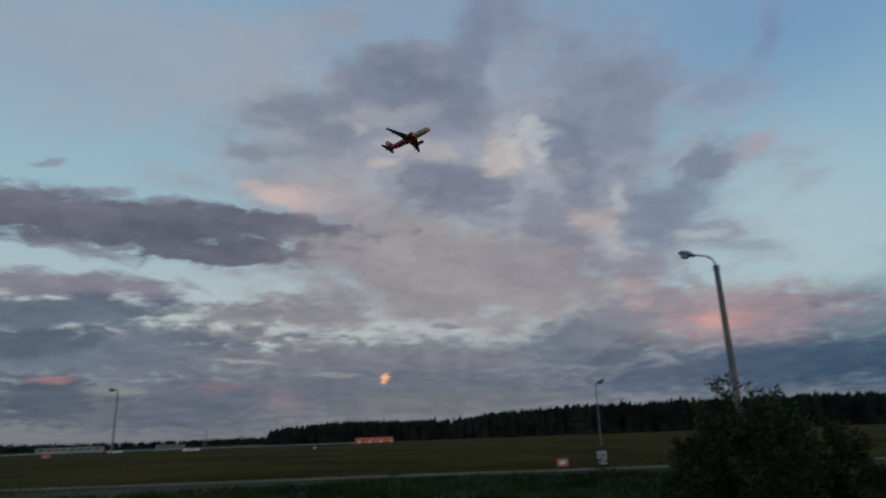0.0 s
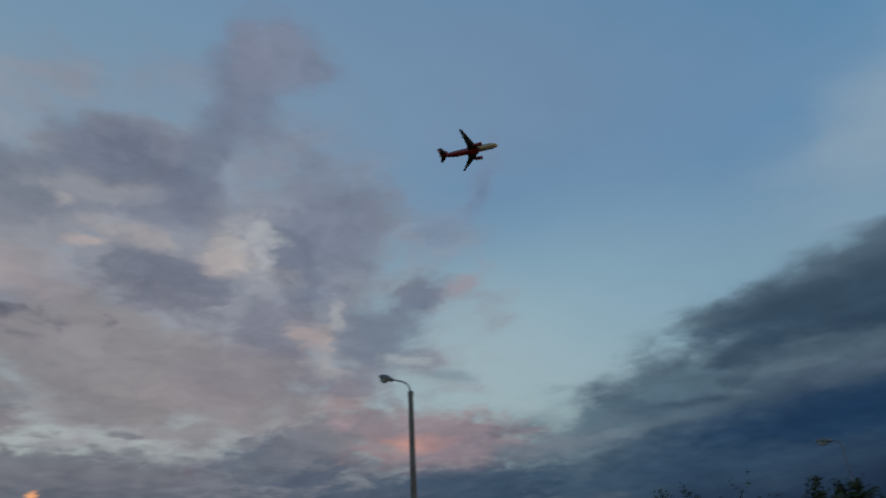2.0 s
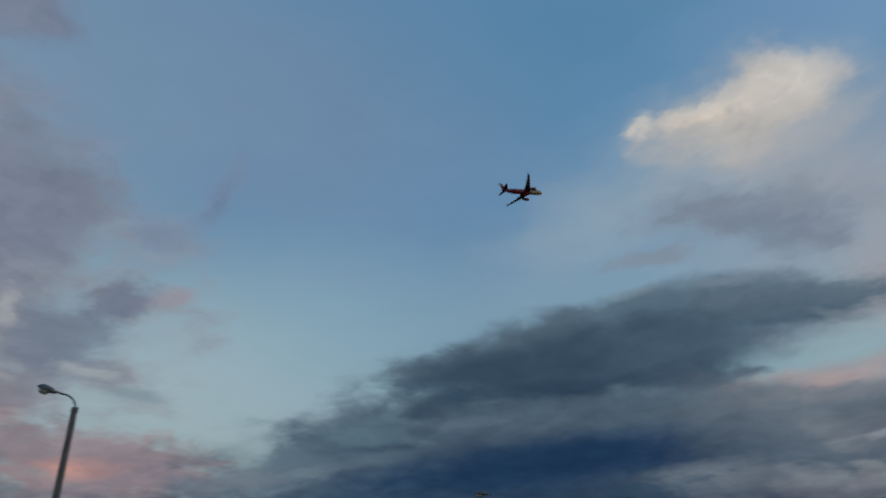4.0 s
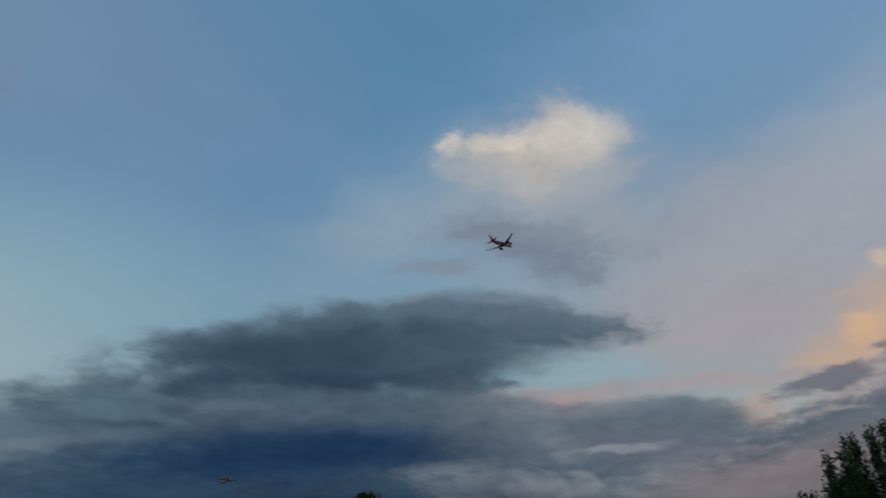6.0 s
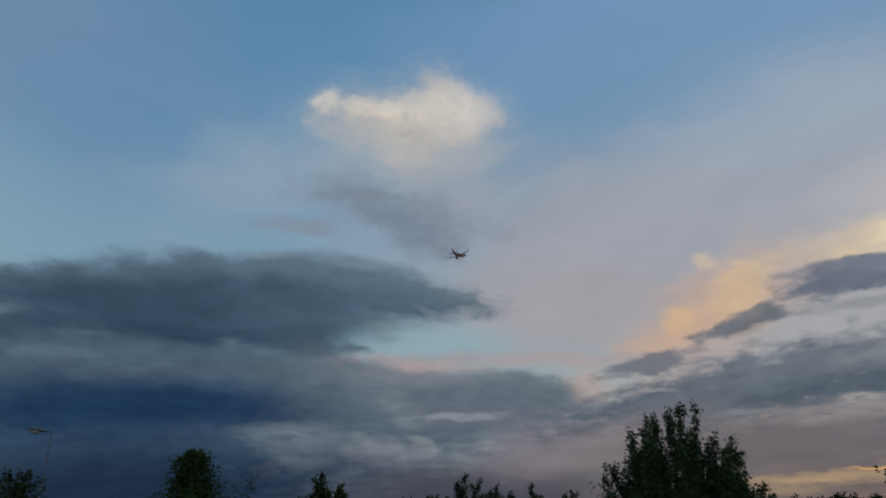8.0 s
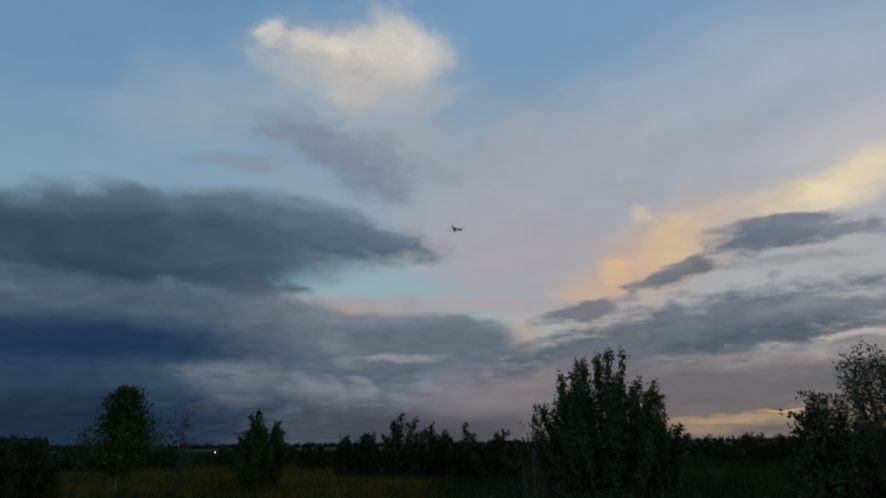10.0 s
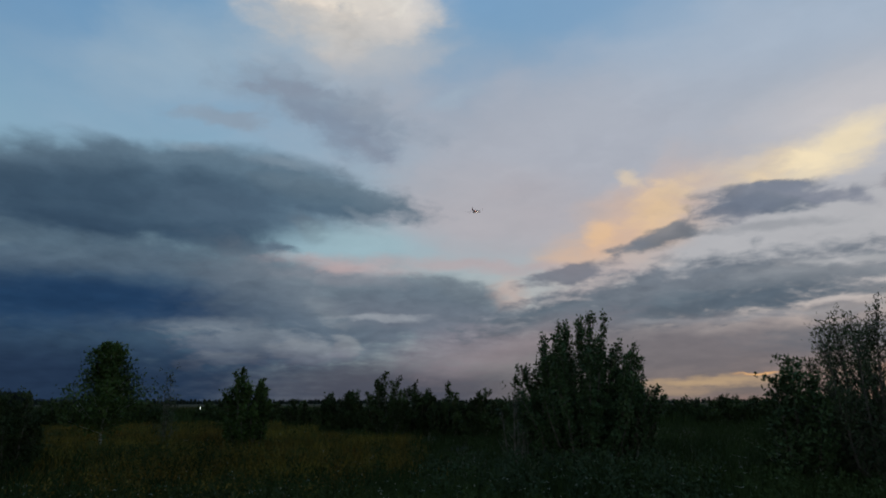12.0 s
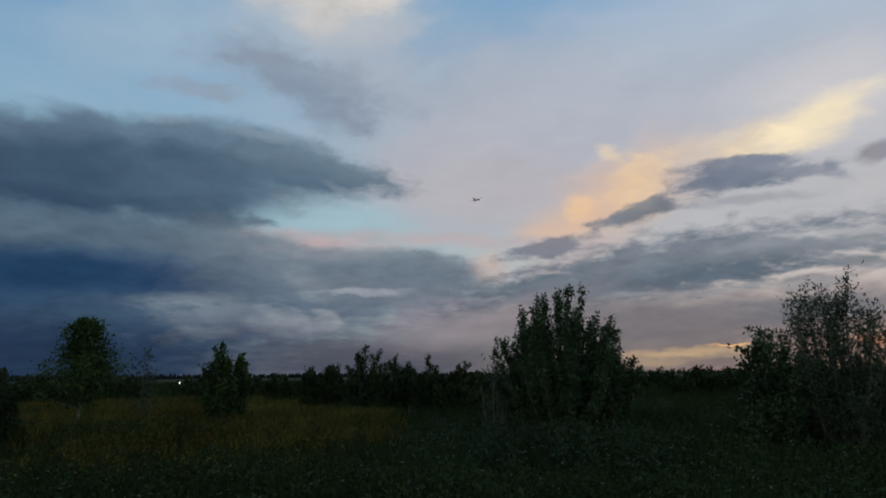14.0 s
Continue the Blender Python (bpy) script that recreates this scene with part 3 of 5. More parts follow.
# ---- materials ----
def material(name, rgb, rough=0.7, metal=0.0, vary=0.25, scale=3.0, fine=40.0, bump=0.2, per_object=0.0, per_island=0.0, other=None, coat=0.0, sheen=0.5):
    """A surface with two sizes of variation in tone and a fine relief. other: a second colour that the large variation brings in."""
    m = bpy.data.materials.new(name)
    m.use_nodes = True
    nt = m.node_tree
    bsdf = nt.nodes["Principled BSDF"]
    bsdf.inputs["Metallic"].default_value = metal
    bsdf.inputs["Coat Weight"].default_value = coat
    bsdf.inputs["Specular IOR Level"].default_value = sheen
    co = nt.nodes.new("ShaderNodeTexCoord").outputs["Object"]

    def noise_at(s, d=5):
        n = nt.nodes.new("ShaderNodeTexNoise")
        n.inputs["Scale"].default_value, n.inputs["Detail"].default_value = s, d
        nt.links.new(co, n.inputs["Vector"])
        return n.outputs["Fac"]

    def mix(fac, a, b, mode="MIX"):
        n = nt.nodes.new("ShaderNodeMix")
        n.data_type, n.blend_type = "RGBA", mode
        for sock, v in ((n.inputs[0], fac), (n.inputs[6], a), (n.inputs[7], b)):
            if isinstance(v, (int, float, tuple)):
                sock.default_value = v
            else:
                nt.links.new(v, sock)
        return n.outputs[2]

    big, small = noise_at(scale), noise_at(fine)
    dark = tuple(c * (1 - vary) for c in rgb) + (1,)
    pale = tuple(c * (1 + vary) for c in (other or rgb)) + (1,)
    n = nt.nodes.new("ShaderNodeMapRange")
    n.inputs["From Min"].default_value, n.inputs["From Max"].default_value = 0.35, 0.65
    nt.links.new(big, n.inputs["Value"])
    col = mix(n.outputs[0], dark, pale)
    col = mix(0.5 * vary + 0.1, col, mix(small, (0.35, 0.35, 0.35, 1), (1.5, 1.5, 1.5, 1)), "MULTIPLY")
    for share, kind, sock in ((per_object, "ShaderNodeObjectInfo", "Random"), (per_island, "ShaderNodeNewGeometry", "Random Per Island")):
        if share:
            r = nt.nodes.new(kind).outputs[sock]
            col = mix(share, col, mix(r, (0.3, 0.35, 0.3, 1), (1.7, 1.65, 1.5, 1)), "MULTIPLY")
    nt.links.new(col, bsdf.inputs["Base Color"])
    r = nt.nodes.new("ShaderNodeMapRange")
    r.inputs["To Min"].default_value, r.inputs["To Max"].default_value = max(0.02, rough - 0.12), min(1.0, rough + 0.12)
    nt.links.new(small, r.inputs["Value"])
    nt.links.new(r.outputs[0], bsdf.inputs["Roughness"])
    if bump:
        b = nt.nodes.new("ShaderNodeBump")
        b.inputs["Strength"].default_value, b.inputs["Distance"].default_value = bump, 0.02
        nt.links.new(small, b.inputs["Height"])
        nt.links.new(b.outputs[0], bsdf.inputs["Normal"])
    return m


def glowing(name, rgb, strength):
    m = bpy.data.materials.new(name)
    m.use_nodes = True
    bsdf = m.node_tree.nodes["Principled BSDF"]
    bsdf.inputs["Base Color"].default_value = (*rgb, 1)
    bsdf.inputs["Emission Color"].default_value = (*rgb, 1)
    bsdf.inputs["Emission Strength"].default_value = strength
    return m


SOIL = material("meadow_soil", (0.035, 0.035, 0.02), 0.95, vary=0.5, scale=0.08, fine=2.0, bump=0.4, other=(0.045, 0.04, 0.018), sheen=0.08)
TRACK = material("gravel_track", (0.15, 0.12, 0.065), 0.95, vary=0.25, scale=0.6, fine=25.0, bump=0.5, sheen=0.08)
RUNWAY = material("runway_concrete", (0.42, 0.42, 0.42), 0.85, vary=0.12, scale=0.05, fine=3.0)
FIELD_GRASS = material("mown_dry_grass", (0.046, 0.030, 0.005), 0.95, vary=0.3, scale=0.05, fine=0.8, per_island=0.4, other=(0.06, 0.039, 0.007), sheen=0.02)
WEEDS = material("green_weeds", (0.025, 0.037, 0.009), 0.85, vary=0.4, scale=0.25, fine=4.0, per_island=0.18, bump=0, other=(0.03, 0.042, 0.012), sheen=0.08)
DRY = material("dry_reed_grass", (0.14, 0.078, 0.016), 0.85, vary=0.4, scale=0.3, fine=4.0, per_island=0.5, bump=0, other=(0.11, 0.085, 0.016), sheen=0.08)
SEED = material("pale_seed_heads", (0.34, 0.33, 0.26), 0.9, vary=0.2, scale=2.0, fine=20.0, per_island=0.4, bump=0, sheen=0.08)
BARK = material("grey_bark", (0.12, 0.10, 0.08), 0.9, vary=0.4, scale=4.0, fine=60.0, bump=0.6, sheen=0.08)
BIRCH = material("birch_bark", (0.26, 0.25, 0.23), 0.8, vary=0.5, scale=6.0, fine=50.0, bump=0.4, other=(0.32, 0.31, 0.29))
LEAF_BIRCH = material("birch_leaves", (0.052, 0.078, 0.021), 0.6, vary=0.35, scale=0.8, fine=9.0, per_island=0.5, bump=0, sheen=0.08)
LEAF_POPLAR = material("poplar_leaves", (0.055, 0.08, 0.032), 0.55, vary=0.35, scale=0.8, fine=9.0, per_island=0.5, bump=0, sheen=0.08)
LEAF_WILLOW = material("willow_leaves", (0.065, 0.078, 0.04), 0.6, vary=0.35, scale=0.8, fine=9.0, per_island=0.5, bump=0, sheen=0.08)
LEAF_SHRUB = material("shrub_leaves", (0.042, 0.056, 0.02), 0.65, vary=0.35, scale=0.8, fine=9.0, per_island=0.5, bump=0, sheen=0.08)
MUGWORT = material("mugwort_leaves", (0.036, 0.052, 0.024), 0.8, vary=0.3, scale=1.0, fine=12.0, per_island=0.25, bump=0, sheen=0.08)
PETAL = material("pale_petals", (0.3, 0.3, 0.25), 0.8, vary=0.2, scale=2.0, fine=20.0, per_island=0.4, bump=0, sheen=0.08)
PINE = material("pine_needles", (0.016, 0.019, 0.014), 0.9, vary=0.4, scale=0.05, fine=0.6, per_island=0.4, bump=0, sheen=0.08)
CONCRETE = material("pole_concrete", (0.19, 0.17, 0.15), 0.9, vary=0.2, scale=1.5, fine=30.0, bump=0.4)
STEEL = material("galvanised_steel", (0.16, 0.165, 0.17), 0.55, 0.3, vary=0.2, scale=5.0, fine=60.0)
GLASS_DULL = material("lamp_glass", (0.45, 0.43, 0.38), 0.25, vary=0.1, scale=8.0, fine=60.0, bump=0)
ORANGE = material("signal_orange_paint", (0.75, 0.12, 0.05), 0.55, vary=0.12, scale=1.0, fine=20.0, per_object=0.25)
WHITE = material("white_paint", (0.75, 0.74, 0.70), 0.55, vary=0.08, scale=1.0, fine=20.0)
SIGN_RED = material("faded_red_paint", (0.62, 0.16, 0.12), 0.55, vary=0.2, scale=3.0, fine=30.0)
DARK = material("dark_rubber", (0.03, 0.03, 0.03), 0.7, vary=0.2, scale=2.0, fine=20.0)
WING = material("wing_grey_paint", (0.10, 0.105, 0.115), 0.45, vary=0.12, scale=0.6, fine=8.0, bump=0.05)
RED = material("airliner_red_paint", (0.30, 0.010, 0.014), 0.35, vary=0.08, scale=0.4, fine=6.0, bump=0.03, coat=0.3)
CREAM = material("airliner_white_paint", (0.52, 0.39, 0.22), 0.4, vary=0.06, scale=0.4, fine=6.0, bump=0.03, coat=0.3)
# pale red for the fin top: sky light put into the base colour
FIN_SKYLIT = material("airliner_skylit_fin", (0.5, 0.2, 0.17), 0.4, vary=0.08, scale=0.4, fine=6.0, bump=0.03)
BARE = material("bare_metal_lip", (0.5, 0.5, 0.5), 0.3, 0.9, vary=0.1, scale=2.0, fine=20.0)
PANE = material("dark_glazing", (0.02, 0.022, 0.026), 0.45, vary=0.1, scale=3.0, fine=30.0, bump=0)
BEACON = glowing("red_beacon", (1.0, 0.05, 0.03), 1.6)
WARM_LIGHT = glowing("white_lamp_light", (1.0, 0.93, 0.8), 2.5)
HOUSE = material("pale_cladding", (0.3, 0.3, 0.29), 0.7, vary=0.1, scale=0.3, fine=5.0)
ROOF = material("roof_sheet", (0.16, 0.12, 0.11), 0.6, vary=0.15, scale=0.3, fine=5.0)


# ---- building helpers ----
def part(name, bm, mat, parent=None, label="", smooth=False):
    me = bpy.data.meshes.new(name)
    bm.to_mesh(me)
    bm.free()
    for m in mat if isinstance(mat, (list, tuple)) else (mat,):
        me.materials.append(m)
    if smooth:
        me.shade_smooth()
    ob = new(name, me)
    ob.parent = parent
    return tagged(ob, label) if label else ob


def raw(name, verts, faces, mat, parent=None, label=""):
    me = bpy.data.meshes.new(name)
    me.from_pydata(verts, [], faces)
    me.materials.append(mat)
    ob = new(name, me)
    ob.parent = parent
    return tagged(ob, label) if label else ob


def box(bm, sx, sy, sz, x=0, y=0, z=0, bevel=0.0, rz=0.0):
    g = bmesh.ops.create_cube(bm, size=1.0, matrix=pose(x, y, z, 0, 0, rz) @ Matrix.Diagonal((sx, sy, sz, 1)))
    if bevel:
        edges = list({e for v in g["verts"] for e in v.link_edges})
        bmesh.ops.bevel(bm, geom=edges, offset=bevel, segments=2, affect="EDGES")
    return bm


def tube(bm, points, radii, sides=10, caps=True):
    """A tapered tube along the points."""
    rings = []
    n = len(points)
    for i, (p, r) in enumerate(zip(points, radii)):
        p = Vector(p)
        ahead = (Vector(points[min(i + 1, n - 1)]) - Vector(points[max(i - 1, 0)])).normalized()
        side_ = ahead.cross(Vector((0.13, 0.97, 0.21))).normalized()
        other_ = ahead.cross(side_)
        rings.append([bm.verts.new(p + (side_ * math.cos(a) + other_ * math.sin(a)) * r) for a in (2 * math.pi * k / sides for k in range(sides))])
    for a, b in zip(rings, rings[1:]):
        for k in range(sides):
            bm.faces.new((a[k], a[(k + 1) % sides], b[(k + 1) % sides], b[k]))
    if caps:
        bm.faces.new(rings[0][::-1])
        bm.faces.new(rings[-1])
    return bm


def empty(name, x=0, y=0, z=0, rz=0):
    ob = new(name)
    ob.matrix_basis = pose(x, y, z, 0, 0, rz)
    return ob


def polar(az, dist):
    return dist * math.sin(radians(az)), dist * math.cos(radians(az))


# ---- ground ----
def ground_sheet():
    rings = [0, 3, 6, 10, 15, 21, 28, 36, 46, 60, 80, 110, 160, 240, 400, 700, 1300, 2500, 4600]
    verts, faces, n = [(0, 0, 0)], [], 72
    for r in rings[1:]:
        for k in range(n):
            x, y = polar(k * 360 / n, r)
            verts.append((x, y, 0.06 * noise.noise((x * 0.12, y * 0.12, 0)) if r < 30 else 0.0))
    for k in range(n):
        faces.append((0, 1 + (k + 1) % n, 1 + k))
    for i in range(len(rings) - 2):
        a, b = 1 + i * n, 1 + (i + 1) * n
        for k in range(n):
            faces.append((a + k, a + (k + 1) % n, b + (k + 1) % n, b + k))
    return tagged(raw("ground", verts, faces, SOIL), "dark rough meadow soil under weeds and grass", "ground", kind="structure")


ground_sheet()


def strip(name, x0, x1, y0, y1, z, mat, label, category, cells=24):
    verts, faces = [], []
    for i in range(cells + 1):
        x = x0 + (x1 - x0) * i / cells
        wob = 0.35 * noise.noise((x * 0.08, y0, 3)) if abs(y1 - y0) < 30 else 0.0
        verts += [(x, y0 + wob, z), (x, y1 + wob * 0.7, z)]
        if i:
            a = 2 * i
            faces.append((a - 2, a, a + 1, a - 1))
    return tagged(raw(name, verts, faces, mat), label, category, kind="structure")


strip("field", -900, 420, 38.6, 470, 0.012, FIELD_GRASS, "wide mown airfield of dry brown-olive grass", "field")
strip("track", -160, 60, 36.2, 38.4, 0.02, TRACK, "pale gravel service track along the field", "track", 80)
strip("runway", -900, -50, 418, 470, 0.03, RUNWAY, "pale concrete runway far across the field", "runway")


# ---- grasses ----
def blades(name, label, centres, heights, mat, spread=0.25, per=12, width=0.03, lean=0.35, seed=1, parent=None, heads=None):
    rng = np.random.default_rng(seed)
    n = len(centres) * per
    c = np.repeat(np.asarray(centres), per, axis=0) + rng.normal(0, spread, (n, 2))
    h = np.repeat(np.asarray(heights), per) * rng.uniform(0.45, 1.1, n)
    a = rng.uniform(0, 2 * np.pi, n)
    bend = h * lean * rng.uniform(0.1, 1.0, n)
    b = rng.uniform(0, 2 * np.pi, n)
    w = width * rng.uniform(0.5, 1.4, n)
    sx, sy = np.cos(a) * w, np.sin(a) * w
    bx, by = np.cos(b) * bend, np.sin(b) * bend
    v = np.zeros((n, 5, 3))
    v[:, 0] = np.stack([c[:, 0] - sx, c[:, 1] - sy, np.full(n, -0.05)], 1)
    v[:, 1] = np.stack([c[:, 0] + sx, c[:, 1] + sy, np.full(n, -0.05)], 1)
    v[:, 2] = np.stack([c[:, 0] + bx * 0.3 + sx * 0.8, c[:, 1] + by * 0.3 + sy * 0.8, h * 0.55], 1)
    v[:, 3] = np.stack([c[:, 0] + bx * 0.3 - sx * 0.8, c[:, 1] + by * 0.3 - sy * 0.8, h * 0.55], 1)
    v[:, 4] = np.stack([c[:, 0] + bx, c[:, 1] + by, h], 1)
    base = np.arange(n) * 5
    faces = [(i, i + 1, i + 2, i + 3) for i in base.tolist()] + [(i + 3, i + 2, i + 4) for i in base.tolist()]
    ob = raw(name, v.reshape(-1, 3).tolist(), faces, mat)
    tagged(ob, label, "grass", kind="stuff")
    if heads:
        pick = rng.random(n) < heads
        tops = v[pick, 4]
        m = len(tops)
        s = rng.uniform(0.005, 0.012, m)
        q = np.zeros((m, 4, 3))
        ang = rng.uniform(0, np.pi, m)
        q[:, 0] = tops + np.stack([np.cos(ang) * s, np.sin(ang) * s, 0 * s], 1)
        q[:, 1] = tops + np.stack([0 * s, 0 * s, s * 2.2], 1)
        q[:, 2] = tops - np.stack([np.cos(ang) * s, np.sin(ang) * s, 0 * s], 1)
        q[:, 3] = tops - np.stack([0 * s, 0 * s, s * 1.5], 1)
        k = (np.arange(m) * 4).tolist()
        tagged(raw("seed_heads", q.reshape(-1, 3).tolist(), [(i, i + 1, i + 2, i + 3) for i in k], SEED), "pale dry seed heads on the tall weeds", "seed heads", kind="stuff")
    return ob


def scatter(n, az0, az1, d0, d1, seed, power=1.0):
    rng = np.random.default_rng(seed)
    az = np.radians(rng.uniform(az0, az1, n))
    dist = d0 + (d1 - d0) * rng.random(n) ** power
    return np.stack([np.sin(az) * dist, np.cos(az) * dist], 1), dist


def lumps(c, scale, seed):
    return np.array([noise.noise((x * scale, y * scale, seed)) for x, y in c])


c, dist = scatter(4200, 44, 140, 6.5, 60, 11, 1.3)
blades("weeds", "dark green tall weeds and grass in the rough meadow", c, 0.6 + 0.42 * lumps(c, 0.16, 1) + 0.003 * dist, WEEDS, 0.3, 24, 0.014, 0.75, 12, heads=0.02)
c, dist = scatter(3000, 63, 92, 18, 60, 13)
keep = lumps(c, 0.07, 4) > -0.28
c = c[keep]
blades("dry_grass", "reddish-brown and yellow dry reed grass patch", c, 0.66 + 0.3 * lumps(c, 0.2, 2), DRY, 0.35, 20, 0.02, 0.5, 14)
c, dist = scatter(4000, 44, 140, 58, 200, 19, 1.4)
blades("meadow_scrub", "dark rough scrub of tall weeds across the meadow", c, 1.25 + 0.5 * lumps(c, 0.05, 3), WEEDS, 1.0, 16, 0.08, 0.6, 20)
c, dist = scatter(2600, -48, 46, 9, 33.5, 15, 0.8)
blades("verge_grass", "dark green rough grass beside the gravel track", c, 0.26 + 0.16 * lumps(c, 0.15, 6), WEEDS, 0.35, 16, 0.02, 0.7, 16)
c, dist = scatter(5000, -50, 40, 40, 150, 17, 1.4)
blades("field_grass", "short dry grass of the airfield, brown and olive", c, np.full(len(c), 0.07), FIELD_GRASS, 1.6, 10, 0.03, 1.2, 18)


def leafy_weeds(name, label, centres, heights, mat, leaf, per, seed, spread=0.22):
    """Clumps of broad-leaved weeds: many single leaves about upright stalks."""
    rng = np.random.default_rng(seed)
    n = len(centres) * per
    u = rng.random(n) ** 0.8
    h = np.repeat(np.asarray(heights), per)
    p = np.zeros((n, 3))
    p[:, :2] = np.repeat(np.asarray(centres), per, axis=0) + rng.normal(0, 1, (n, 2)) * (spread * (1.15 - 0.75 * u))[:, None]
    p[:, 2] = u * h
    d = rng.normal(0, 0.7, (n, 3)) + (0, 0, 0.5)
    d /= np.linalg.norm(d, axis=1)[:, None]
    w = np.cross(d, rng.normal(0, 1, (n, 3)))
    w /= np.linalg.norm(w, axis=1)[:, None]
    s = leaf * rng.uniform(0.5, 1.4, n)[:, None]
    q = np.zeros((n, 4, 3))
    q[:, 0], q[:, 2] = p, p + d * s * 2
    q[:, 1], q[:, 3] = p + d * s + w * s * 0.35, p + d * s - w * s * 0.35
    k = (np.arange(n) * 4).tolist()
    return tagged(raw(name, q.reshape(-1, 3).tolist(), [(i, i + 1, i + 2, i + 3) for i in k], mat), label, "weeds", kind="stuff")


c, dist = scatter(1500, 46, 138, 7, 50, 31, 1.2)
leafy_weeds("leafy_weeds", "dark broad-leaved weeds among the meadow grass", c, 0.75 + 0.5 * lumps(c, 0.2, 9), WEEDS, 0.034, 110, 32)
c, dist = scatter(70, 98, 116, 11, 17, 33)
leafy_weeds("pale_weeds", "grey-green willowherb below the poplar thicket", c, 0.95 + 0.4 * lumps(c, 0.4, 5), MUGWORT, 0.04, 80, 34, 0.16)
c, dist = scatter(200, 64, 91, 12, 30, 37)
leafy_weeds("golden_weeds", "yellow-brown tansy and tall dry weeds in the meadow", c, 0.85 + 0.4 * lumps(c, 0.3, 7), DRY, 0.03, 70, 38, 0.2)
c, dist = scatter(36, 92, 101, 12, 16, 41)
leafy_weeds("pale_weeds", "grey-green mugwort clump in the meadow", c, 0.9 + 0.4 * lumps(c, 0.4, 2), MUGWORT, 0.04, 70, 42, 0.16)


def umbels(centres, heights, seed):
    """Pale flower heads on thin stalks: a loose plate of small petals each."""
    rng = np.random.default_rng(seed)
    verts, faces = [], []
    for (x, y), h in zip(centres, heights):
        b = len(verts)
        verts += [(x - 0.004, y, 0), (x + 0.004, y, 0), (x + 0.003, y, h), (x - 0.003, y, h)]
        faces.append((b, b + 1, b + 2, b + 3))
        for _ in range(9):
            px, py, pz = x + rng.normal(0, 0.018), y + rng.normal(0, 0.018), h + rng.normal(0, 0.006)
            r, b = rng.uniform(0.005, 0.011), len(verts)
            verts += [(px - r, py - r * 0.4, pz), (px, py - r, pz + r * 0.5), (px + r, py + r * 0.4, pz), (px, py + r, pz + r * 0.7)]
            faces.append((b, b + 1, b + 2, b + 3))
    ob = raw("wild_flowers", verts, faces, PETAL)
    ob.data.materials.append(WEEDS)
    for f in ob.data.polygons:
        f.material_index = 1 if f.index % 10 == 0 else 0
    return tagged(ob, "small pale umbel flowers among the tall weeds", "flowers", kind="stuff")


c, dist = scatter(230, 58, 128, 6.5, 15, 43)
umbels(c, 0.72 + 0.4 * lumps(c, 0.25, 3) + 0.1 * np.sin(dist * 7), 44)
c, dist = scatter(420, -46, 46, 10, 30, 35)
leafy_weeds("verge_weeds", "dark leafy weeds along the verge", c, 0.36 + 0.3 * lumps(c, 0.2, 9), WEEDS, 0.035, 60, 36)


